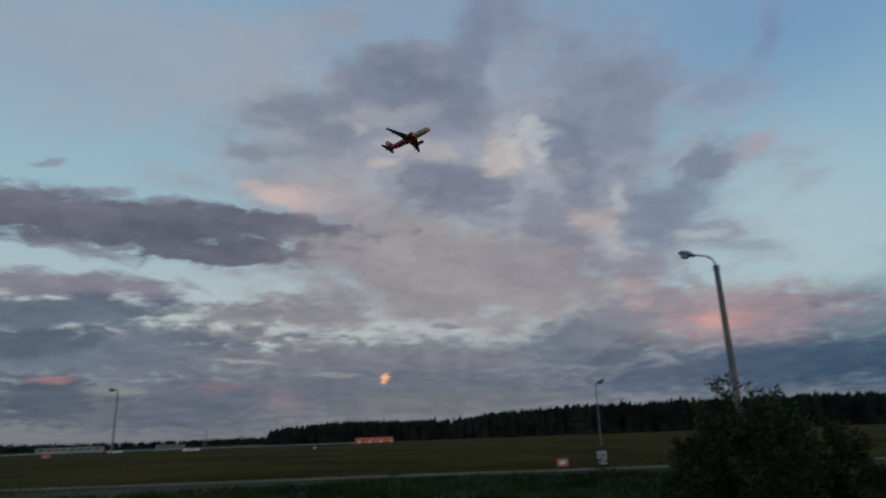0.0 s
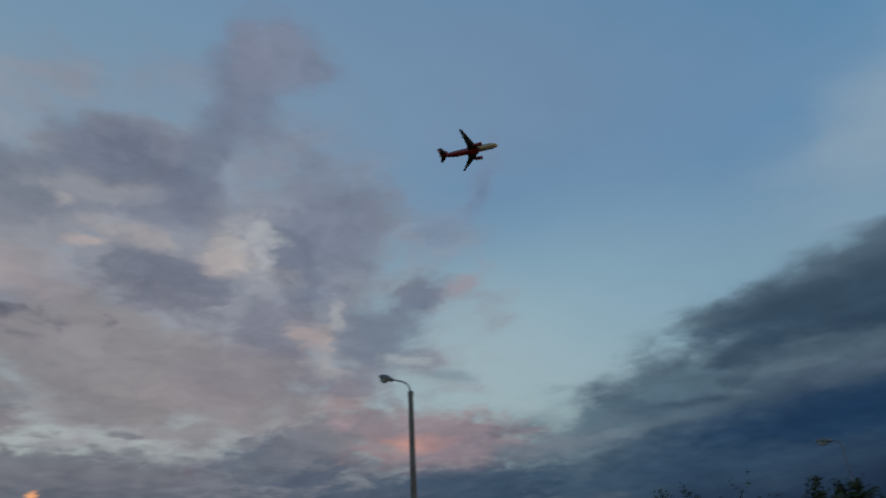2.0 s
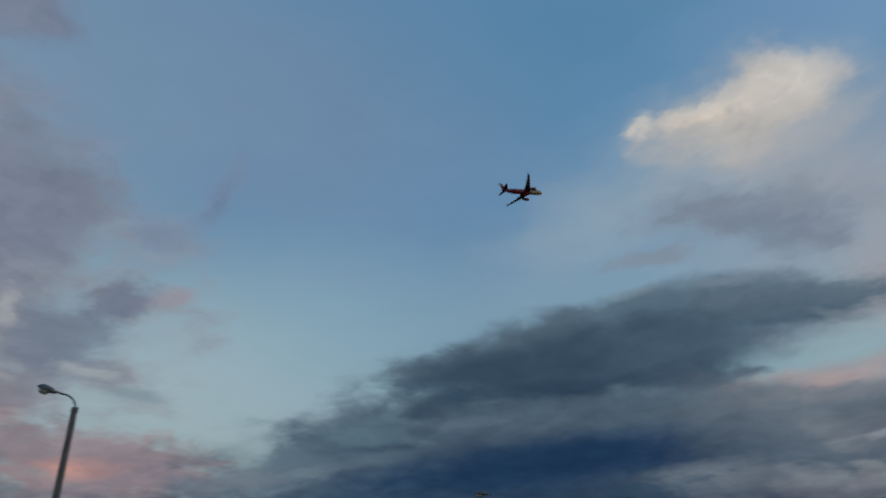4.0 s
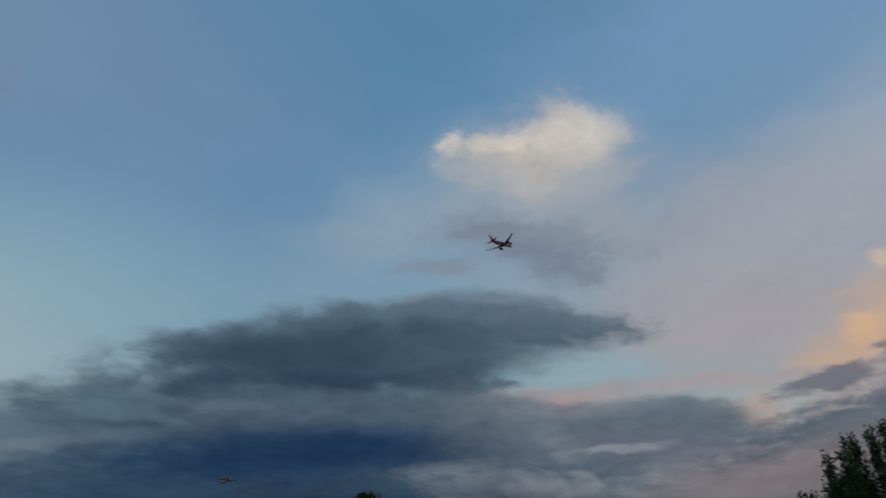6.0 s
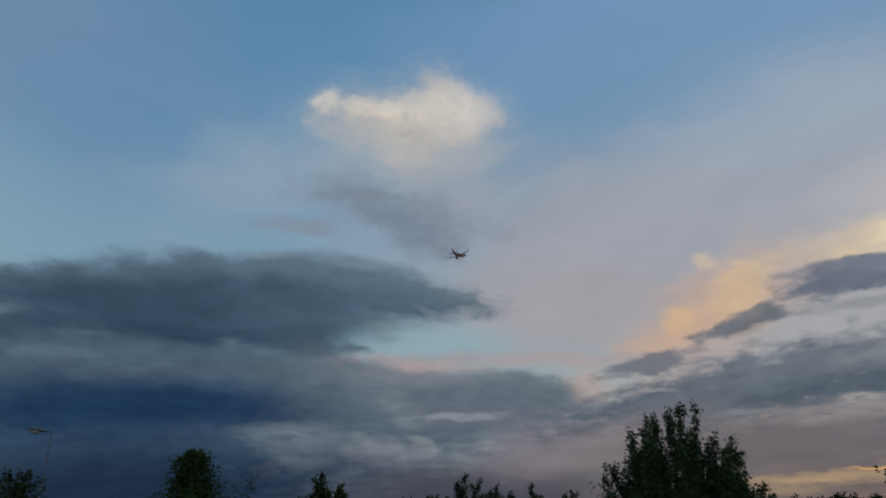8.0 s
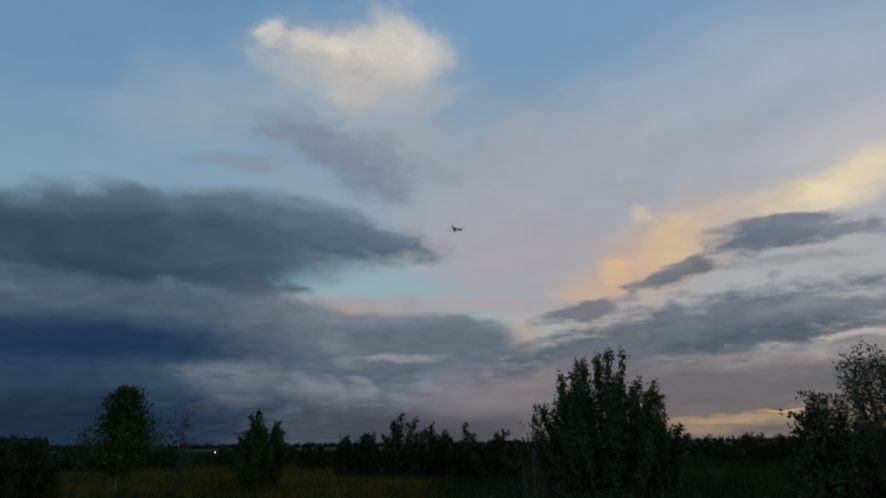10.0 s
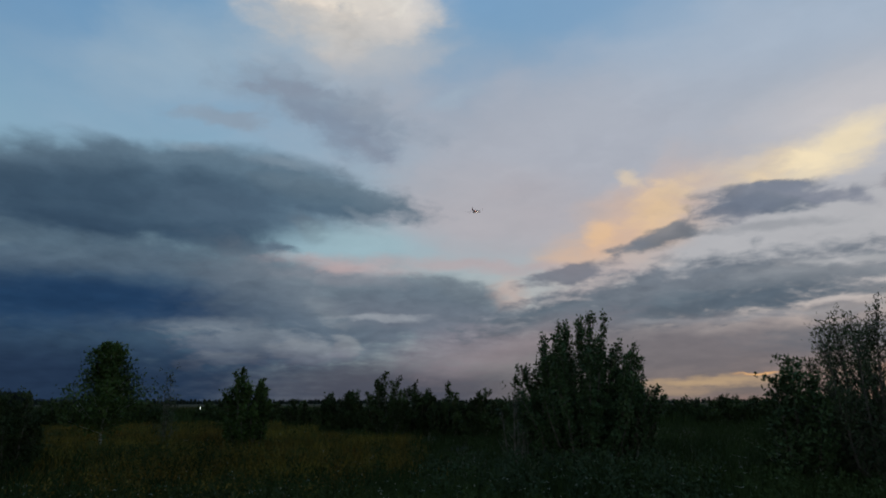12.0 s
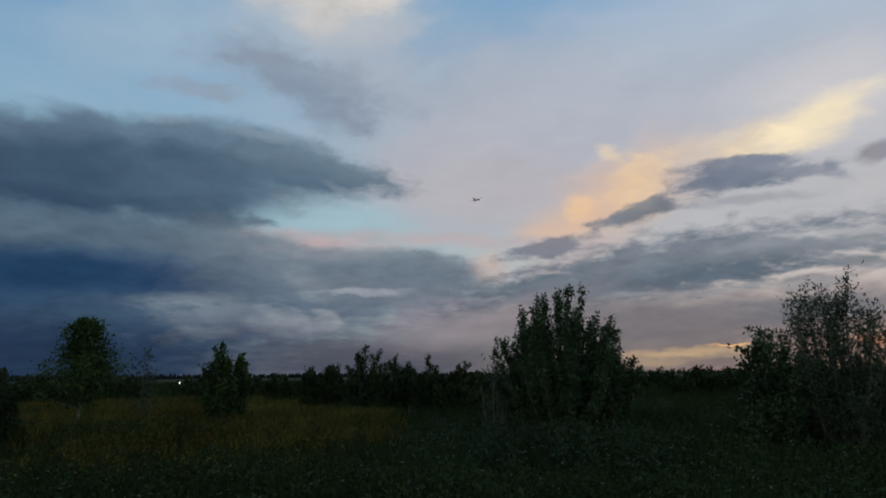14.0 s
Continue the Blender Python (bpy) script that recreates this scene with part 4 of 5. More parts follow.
# ---- woody plants ----
def leafy(name, label, category, x, y, height, width, seed, stems=7, shoots=22, leaves=34, leaf=0.06, slim=0.45,
          foliage=LEAF_SHRUB, bark=BARK, upright=0.6, shape=1.6, low=0.12, shoot=0.24, trunk=0.05, fluff=0.09, jitter=0.075, group=""):
    """A tree or shrub of several stems with side shoots, each carrying many single leaves."""
    rng = np.random.default_rng(seed)
    wood = bmesh.new()
    spots, dirs = [], []
    for s in range(stems):
        out = math.sqrt((s + 0.5) / stems) * rng.uniform(0.75, 1.05)
        ang = s * 2.4 + rng.uniform(-0.4, 0.4)
        if stems == 1:
            out = 0.0
        top = height * (1 - 0.62 * out ** shape) * rng.uniform(1 - 1.6 * jitter, 1 + 0.4 * jitter)
        tip = Vector((math.cos(ang) * out * width / 2 * 0.88, math.sin(ang) * out * width / 2 * 0.88, top))
        foot = Vector((math.cos(ang) * 0.12 * out, math.sin(ang) * 0.12 * out, -0.08))
        mid = foot.lerp(tip, 0.5) + Vector((tip.x * 0.15, tip.y * 0.15, -0.06 * height * out))
        path = [foot, foot.lerp(mid, 0.5) + Vector(rng.normal(0, 0.03, 3)), mid, mid.lerp(tip, 0.55) + Vector(rng.normal(0, 0.04, 3)), tip]
        r0 = trunk * rng.uniform(0.7, 1.1)
        tube(wood, path, [r0, r0 * 0.8, r0 * 0.6, r0 * 0.35, 0.006], 6, False)
        for k in range(shoots):
            f = low + (1 - low) * ((k + rng.random()) / shoots) ** 0.85
            i = min(int(f * 4), 3)
            start = path[i].lerp(path[i + 1], f * 4 - i)
            a = rng.uniform(0, 2 * math.pi)
            side_ = Vector((math.cos(a), math.sin(a), rng.uniform(-0.25, 0.35)))
            if stems == 1:
                reach = width / 2 * (1.12 - f) ** 0.9 * rng.uniform(0.95 - 3.3 * jitter, 1.0 + 2 * jitter)
            else:
                reach = height * shoot * (1.15 - 0.6 * f) * rng.uniform(0.5, 1.25)
            way_ = (side_ * (1 - upright) + Vector((0, 0, 1)) * upright).normalized()
            end = start + way_ * reach
            if k % 2 == 0 or stems == 1:
                tube(wood, [start, start.lerp(end, 0.55) + Vector((0, 0, -0.04 * reach)), end], [r0 * 0.28, r0 * 0.16, 0.003], 4, False)
            n = max(5, int(leaves * rng.uniform(0.6, 1.3) * (reach / (0.3 * width) if stems == 1 else 1)))
            u = rng.random(n) ** (0.9 if stems == 1 else 0.7)
            pts = np.array(start)[None] + np.outer(u, np.array(end - start)) + rng.normal(0, fluff * reach + 0.018, (n, 3))
            spots.append(pts)
            dirs.append(np.tile(np.array(way_), (n, 1)))
    p, d = np.concatenate(spots), np.concatenate(dirs)
    keep_ = p[:, 2] > 0.03
    p, d = p[keep_], d[keep_]
    n = len(p)
    d = d * 0.5 + rng.normal(0, 0.6, (n, 3))
    d /= np.linalg.norm(d, axis=1)[:, None]
    w = np.cross(d, rng.normal(0, 1, (n, 3)))
    w /= np.linalg.norm(w, axis=1)[:, None]
    size = leaf * rng.uniform(0.6, 1.35, n)[:, None]
    q = np.zeros((n, 4, 3))
    q[:, 0], q[:, 2] = p, p + d * size * 2
    q[:, 1], q[:, 3] = p + d * size + w * size * slim, p + d * size * 0.9 - w * size * slim
    tree = empty(name, x, y, 0)
    part("trunk", wood, bark, tree)
    k = (np.arange(n) * 4).tolist()
    crown = raw("crown", q.reshape(-1, 3).tolist(), [(i, i + 1, i + 2, i + 3) for i in k], foliage, tree)
    tagged(crown, kind="stuff")
    return tagged(tree, label, category, group)


def put(maker, az, dist, *rest, **named):
    x, y = polar(az, dist)
    return maker(named.pop("name"), named.pop("label"), named.pop("category", "tree"), x, y, *rest, **named)


put(leafy, 106.2, 20, 4.5, 5.5, 21, name="poplar", label="dense dark poplar thicket with upright leafy shoots", stems=84, shoots=44, leaves=15,
    leaf=0.05, slim=0.55, foliage=LEAF_POPLAR, upright=0.66, shape=2.1, low=0.06, shoot=0.06, fluff=0.22, jitter=0.14)
put(leafy, 100.6, 19.5, 2.9, 1.5, 22, name="shrub", label="thin grey-green shrub beside the poplar thicket", category="shrub", stems=6, shoots=14, leaves=14, foliage=LEAF_WILLOW, upright=0.6, leaf=0.04)
for k, (az, dist, h, w) in enumerate([(103.2, 19.4, 2.6, 2.0), (109.4, 19.6, 2.9, 2.2), (106.3, 18.9, 2.2, 2.4)]):
    put(leafy, az, dist, h, w, 130 + k, name="shrub", label="low leafy poplar suckers round the thicket", category="shrub", group="poplar suckers", stems=14, shoots=24, leaves=34, leaf=0.058,
        foliage=LEAF_POPLAR, upright=0.7, low=0.02, fluff=0.06)
put(leafy, 67.4, 30, 5.2, 4.1, 23, name="birch", label="young birch tree with a rounded leafy crown", stems=1, shoots=120, leaves=150, leaf=0.06, slim=0.6,
    foliage=LEAF_BIRCH, bark=BIRCH, upright=0.4, low=0.22, trunk=0.07, fluff=0.12, jitter=0.13)
put(leafy, 126.4, 18, 4.15, 4.3, 24, name="willow", label="loose grey-green willow with thin sprays", stems=32, shoots=36, leaves=26, leaf=0.048, slim=0.3,
    foliage=LEAF_WILLOW, upright=0.62, shape=2.2, shoot=0.2, fluff=0.13, jitter=0.16)
put(leafy, 121.9, 17, 3.4, 1.7, 25, name="alder", label="small dark alder beside the willow", stems=7, shoots=34, leaves=36, leaf=0.05, slim=0.55, foliage=LEAF_POPLAR, upright=0.4, shoot=0.17, fluff=0.12, jitter=0.1)
put(leafy, 130.8, 19, 3.0, 2.4, 26, name="willow_shrub", label="low willow shrub at the meadow's edge", category="shrub", stems=8, shoots=20, leaves=24, leaf=0.05, foliage=LEAF_WILLOW, upright=0.45)
put(leafy, 77.9, 25, 3.5, 2.4, 27, name="young_poplar", label="bushy young poplar with pointed shoots", stems=26, shoots=34, leaves=19, leaf=0.055, slim=0.55, foliage=LEAF_BIRCH, upright=0.68, shoot=0.09,
    fluff=0.16, jitter=0.2)
put(leafy, 71.8, 32, 3.75, 0.9, 28, name="sapling", label="thin sapling with few leaves in the meadow", stems=4, shoots=16, leaves=13, leaf=0.055, foliage=LEAF_WILLOW, upright=0.55, trunk=0.025)
for k, (az, dist, h, w) in enumerate([(89.4, 34, 3.35, 3.6), (92.2, 36, 3.15, 3.2), (94.8, 34, 2.9, 3.0), (97.4, 33, 2.6, 2.6), (86.4, 37, 2.9, 2.2), (84.6, 38, 2.45, 1.8), (82.0, 45, 2.4, 3.4)]):
    put(leafy, az, dist, h, w, 40 + k, name="shrub", label="dark green willow shrub in the thicket", category="shrub", group="thicket shrubs", stems=18, shoots=26, leaves=26, leaf=0.07, jitter=0.17, shoot=0.16, foliage=LEAF_SHRUB, upright=0.6, low=0.03)
for k, (az, dist, h, w) in enumerate([(61.8, 22, 2.55, 2.2), (59.4, 20, 2.3, 1.8), (56.2, 19, 2.9, 1.6), (54.3, 18, 3.15, 1.5), (51.5, 17, 2.7, 1.6), (44.6, 16, 2.8, 2.0), (41.6, 15.5, 2.3, 1.6),
                                      (28.6, 14, 2.05, 2.2), (25.0, 13.5, 2.6, 2.0), (21.6, 14, 2.72, 1.8), (18.9, 13.6, 1.95, 1.2)]):
    put(leafy, az, dist, h, w, 60 + k, name="bush", label="dark leafy bush at the roadside", category="bush", group="roadside bushes", stems=16, shoots=26, leaves=40, leaf=0.042, foliage=LEAF_SHRUB, upright=0.6, low=0.03, jitter=0.16)
for k, (az, dist, h, w) in enumerate([(48.6, 17, 3.5, 1.1), (39.6, 14.5, 2.9, 0.9), (37.8, 14.5, 2.6, 0.8), (35.8, 14, 2.66, 0.8)]):
    put(leafy, az, dist, h, w, 180 + k, name="sapling", label="thin young sapling with sparse leaves at the roadside", category="sapling", group="roadside saplings", stems=5, shoots=14, leaves=12, leaf=0.042,
        foliage=LEAF_SHRUB, upright=0.6, trunk=0.016, jitter=0.2)
for k, (az, dist, h, w) in enumerate([(38.6, 14.5, 1.9, 2.4), (34.8, 14, 1.75, 2.2), (31.8, 13.6, 1.45, 2.0)]):
    put(leafy, az, dist, h, w, 190 + k, name="bush", label="low leafy undergrowth at the roadside", category="bush", group="roadside undergrowth", stems=12, shoots=20, leaves=34, leaf=0.042, foliage=LEAF_SHRUB, upright=0.5, low=0.03)
put(leafy, -4.5, 15, 1.65, 0.8, 80, name="tall_weed", label="thin tall weed standing in the grass", category="weed", stems=4, shoots=10, leaves=8, leaf=0.04, foliage=LEAF_SHRUB, upright=0.7, trunk=0.012)
put(leafy, 12.4, 14, 1.6, 0.8, 81, name="tall_weed", label="thin tall weed standing in the grass", category="weed", stems=5, shoots=10, leaves=9, leaf=0.04, foliage=LEAF_SHRUB, upright=0.7, trunk=0.012)
for k, (az, dist, h, w) in enumerate([(111.5, 60, 2.3, 5), (114.5, 62, 2.2, 5), (117.5, 58, 2.4, 5), (120, 60, 2.3, 5), (104, 58, 2.2, 5), (99.5, 60, 2.2, 5), (79.5, 60, 2.1, 5), (75.5, 62, 2.0, 5), (70, 60, 2.1, 5), (64, 55, 2.2, 5), (124, 50, 2.3, 5), (129, 45, 2.3, 5)]):
    put(leafy, az, dist, h, w, 90 + k, name="shrub", label="low dark shrub far across the meadow", category="shrub", group="meadow shrubs", stems=16, shoots=18, leaves=26, leaf=0.12, foliage=LEAF_SHRUB, upright=0.4, shoot=0.45, low=0.03)


# ---- woods at the horizon ----
def woods(name, label, az0, az1, dist, depth, step, tops, seed, rough=0.12):
    rng = np.random.default_rng(seed)
    verts, faces = [], []
    az = az0
    while az < az1:
        for row in range(3):
            r = dist + depth * (row + rng.random()) / 3
            x, y = polar(az + rng.uniform(-0.5, 0.5) * step, r)
            h = float(np.interp(az, *zip(*tops))) * rng.uniform(1 - 2 * rough, 1.0 + rough * 0.4) * (1 if rng.random() > 0.04 else 1.1)
            w = h * rng.uniform(0.16, 0.27) + 1.2
            tiers = 4
            for k in range(tiers):
                z0 = h * (0.02 + 0.98 * k / tiers * 0.8) - (0.3 if k == 0 else 0)
                z1 = h * min(1.0, (0.45 + 0.56 * (k + 1) / tiers))
                wk = w * (1 - 0.72 * (k / tiers) ** 1.3)
                b = len(verts)
                n = 6
                for j in range(n):
                    a = 2 * math.pi * j / n + rng.uniform(-0.3, 0.3)
                    rr = wk * rng.uniform(0.6, 1.15)
                    verts.append((x + math.cos(a) * rr, y + math.sin(a) * rr, z0 + rng.uniform(0, 0.05) * h))
                verts.append((x + rng.normal(0, 0.15), y, z1))
                faces += [(b + j, b + (j + 1) % n, b + n) for j in range(n)]
        az += step
    return tagged(raw(name, verts, faces, PINE), label, "woods", kind="stuff")


woods("pine_wood", "dark pine wood along the far side of the field", -15.2, 62, 480, 40, 0.15,
      [(-15.2, 10), (-14.2, 13), (-9, 16.3), (0, 15), (2, 16), (3.5, 18.5), (10, 21.8), (30, 22), (62, 10)], 5, 0.07)
woods("far_wood", "low dark wood at the far edge of the airfield", -75, -14.5, 1250, 80, 0.2, [(-75, 17), (-34, 15.5), (-25, 13), (-14, 15.0)], 6)
woods("distant_wood", "thin dark tree line on the horizon beyond the meadow", 58, 150, 1400, 120, 0.16, [(58, 13), (73, 11.5), (100, 9.5), (116, 8.5), (150, 12)], 7, 0.2)
woods("horizon_wood", "low dark tree line behind the meadow", 150, 285, 1500, 120, 0.5, [(150, 12), (285, 14)], 8)


# ---- lamps ----
def street_lamp(name, label, x, y, height, reach, turn, pole_r, pole_mat, head=0.6, tilt=12, arm_r=0.03):
    """A post with a curved arm towards its own -x and a long lamp head."""
    lamp = empty(name, x, y, 0, turn)
    part("pole", tube(bmesh.new(), [(0, 0, -0.1), (0, 0, height * 0.5), (0, 0, height)], [pole_r * 1.25, pole_r * 1.05, pole_r * 0.85], 14), pole_mat, lamp, smooth=False)
    part("collar", tube(bmesh.new(), [(0, 0, height - 0.12), (0, 0, height + 0.05)], [pole_r * 1.05, pole_r * 0.9], 14), STEEL, lamp)
    pts = []
    for k in range(9):
        a = radians(90 * k / 8)
        pts.append((-(1 - math.cos(a)) * reach * 0.62, 0, height + math.sin(a) * reach * 0.62))
    end = (-reach, 0, height + reach * 0.62 + reach * 0.38 * math.tan(radians(tilt)))
    pts.append(end)
    part("arm", tube(bmesh.new(), pts, [arm_r] * len(pts), 8), STEEL, lamp, "curved grey steel arm")
    shell = bmesh.new()
    bmesh.ops.create_uvsphere(shell, u_segments=16, v_segments=10, radius=0.5)
    for v in shell.verts:
        if v.co.z < 0:
            v.co.z *= 0.35
        v.co = Vector((v.co.x * head * (1.0 if v.co.x < 0 else 1.25), v.co.y * head * 0.5, v.co.z * head * 0.55))
    bmesh.ops.transform(shell, matrix=pose(end[0] - head * 0.38, 0, end[2] + 0.01, 0, tilt, 0), verts=shell.verts)
    hood = part("lamp_head", shell, STEEL, lamp, "rounded grey lamp housing", True)
    bowl = bmesh.new()
    bmesh.ops.create_uvsphere(bowl, u_segments=16, v_segments=8, radius=0.5)
    for v in bowl.verts:
        v.co = Vector((v.co.x * head * 0.62, v.co.y * head * 0.4, min(v.co.z, 0.1) * head * 0.45))
    bmesh.ops.transform(bowl, matrix=pose(end[0] - head * 0.45, 0, end[2] - 0.06 * head, 0, tilt, 0), verts=bowl.verts)
    part("bowl", bowl, GLASS_DULL, hood, "clear unlit glass bowl", True)
    return tagged(lamp, label, "street lamp")


street_lamp("street_lamp", "tall concrete street lamp with a curved arm, unlit", 11.18, 25.67, 8.27, 0.85, -24, 0.125, CONCRETE, 0.62, 20, 0.035)
street_lamp("street_lamp", "slim grey street lamp far out on the field", 22.0, 96.1, 8.6, 0.4, 165, 0.085, STEEL, 1.2, 30, 0.04)
street_lamp("street_lamp", "tall slim grey lamp mast far across the airfield", -135.9, 267.4, 24.3, 1.2, 25, 0.3, STEEL, 2.8, 8, 0.12)
street_lamp("street_lamp", "slim pale street lamp behind the bushes", 48.0, 31.2, 7.4, 0.7, -60, 0.045, STEEL, 1.0, 6, 0.03)


# ---- airfield things ----
def antenna_board(x, y, turn):
    """The chequered board of the landing aid: panels on posts."""
    board = empty("antenna_board", x, y, 0, turn)
    cols, cw = 14, 1.4
    for i in range(cols):
        cx = (i - cols / 2 + 0.5) * cw
        part("post", box(bmesh.new(), 0.14, 0.14, 3.2, cx, 0.25, 1.55), STEEL, board)
        for j in range(2):
            solid = (i + j) % 2 == 0
            part("panel", box(bmesh.new(), cw * 0.96, 0.12, 1.25, cx, 0, 0.85 + j * 1.35, 0.03), ORANGE if i % 4 != 1 or solid else WHITE, board)
            if not solid:
                part("stripe", box(bmesh.new(), cw * 0.5, 0.03, 0.5, cx, -0.08, 0.85 + j * 1.35), WHITE, board)
    return tagged(board, "long orange and white chequered antenna board on posts", "antenna")


ax, ay = polar(-6.4, 348)
antenna_board(ax, ay, 6.4)


def marker(name, label, category, az, dist, sx, sy, sz, mat, lift=0.15, face=None):
    x, y = polar(az, dist)
    ob = empty(name, x, y, 0, -az)
    part("body", box(bmesh.new(), sx, sy, sz, 0, 0, lift + sz / 2, 0.03), mat, ob)
    for s in (-1, 1):
        part("leg", box(bmesh.new(), 0.05, 0.05, lift + 0.1, s * sx * 0.35, 0, (lift - 0.1) / 2 + 0.03), STEEL, ob)
    if face:
        part("face", box(bmesh.new(), sx * 0.55, 0.02, sz * 0.5, 0, -sy / 2 - 0.012, lift + sz / 2), face, ob)
    return tagged(ob, label, category)


marker("marker_sign", "small faded red marker sign by the track", "sign", 9.5, 40.5, 0.66, 0.12, 0.46, SIGN_RED, 0.06, WHITE)
cab = marker("equipment_cabinet", "pale grey-white equipment cabinet in the grass", "cabinet", 12.75, 42, 0.55, 0.4, 0.72, WHITE, 0.08)
part("door", box(bmesh.new(), 0.46, 0.02, 0.6, 0, -0.215, 0.44, 0.005), HOUSE, cab)
part("cap", box(bmesh.new(), 0.62, 0.48, 0.05, 0, 0, 0.826, 0.01), STEEL, cab)
marker("marker_board", "low white marker board on the airfield", "sign", -21.2, 240, 5.2, 0.3, 0.8, WHITE, 0.3, SIGN_RED)
marker("marker_board", "low white marker board beside the mast", "sign", -26.7, 300, 5.0, 0.3, 0.7, WHITE, 0.3)
marker("marker_board", "small orange marker board in the grass", "sign", -31.2, 190, 1.7, 0.3, 0.8, SIGN_RED, 0.3)
marker("marker_light", "tiny white runway edge light", "light", -11.4, 170, 0.5, 0.3, 0.4, WHITE, 0.2)


def shed(az, dist, w, d, h, label):
    x, y = polar(az, dist)
    ob = empty("airfield_building", x, y, 0, -az)
    part("wall", box(bmesh.new(), w, d, h, 0, 0, h / 2 - 0.1), HOUSE, ob)
    roof = bmesh.new()
    box(roof, w + 0.6, d + 0.6, 0.4, 0, 0, h + 0.1)
    part("roof", roof, ROOF, ob)
    for k in range(4):
        part("window", box(bmesh.new(), w * 0.14, 0.1, h * 0.3, (k - 1.5) * w * 0.22, -d / 2 - 0.04, h * 0.55), PANE, ob)
    return tagged(ob, label, "building")


shed(-30.9, 640, 24, 10, 4.0, "low pale airfield building far across the runway")
shed(-28.8, 680, 30, 10, 4.2, "long pale airfield shed far across the runway")
shed(-22.8, 700, 26, 10, 3.6, "low grey hangar far across the runway")


def crane(az, dist):
    x, y = polar(az, dist)
    ob = empty("radio_mast", x, y, 0, -az)
    for sx, sy in ((-0.5, 0), (0.5, 0), (0, 0.8)):
        part("leg", tube(bmesh.new(), [(sx * 4, sy * 4, -0.2), (sx * 0.4, sy * 0.4, 15)], [0.22, 0.12], 6), STEEL, ob)
    for k in range(5):
        f = 1 - k / 5 * 0.9
        part("brace", tube(bmesh.new(), [(-2 * f, 0, 3 * k + 0.5), (2 * f * 0.82, 0, 3 * k + 3)], [0.08, 0.08], 5), STEEL, ob)
    return tagged(ob, "thin steel lattice mast beyond the runway", "mast")


crane(-20.2, 640)


def post_light(az, dist, z):
    x, y = polar(az, dist)
    ob = empty("path_light", x, y, 0, -az)
    part("post", tube(bmesh.new(), [(0, 0, -0.1), (0, 0, z)], [0.035, 0.03], 8), STEEL, ob)
    bulb = bmesh.new()
    bmesh.ops.create_icosphere(bulb, subdivisions=2, radius=0.075)
    bmesh.ops.translate(bulb, verts=bulb.verts, vec=(0, 0, z + 0.08))
    part("globe", bulb, WARM_LIGHT, ob, "glowing white globe", True)
    return tagged(ob, "small lit white lamp on a post beyond the meadow", "lamp")


post_light(74.05, 64, 1.5)
post_light(78.9, 66, 1.4)


# ---- the airliner ----
def loft(bm, sections, closed=True):
    rings = [[bm.verts.new(p) for p in s] for s in sections]
    n = len(rings[0])
    for a, b in zip(rings, rings[1:]):
        for k in range(n):
            bm.faces.new((a[k], a[(k + 1) % n], b[(k + 1) % n], b[k]))
    bm.faces.new(rings[0][::-1])
    bm.faces.new(rings[-1])
    bmesh.ops.recalc_face_normals(bm, faces=bm.faces)
    return bm


def foil(le, chord, thick, at, vertical=False):
    """An aerofoil section from its leading edge point back along -y."""
    out = []
    for u, v in ((0, 0), (0.06, 0.42), (0.25, 0.52), (0.55, 0.36), (1, 0.02), (1, -0.02), (0.55, -0.28), (0.25, -0.42), (0.06, -0.34)):
        if vertical:
            out.append((v * thick, le - u * chord, at))
        else:
            out.append((at[0], le - u * chord, at[1] + v * thick))
    return out


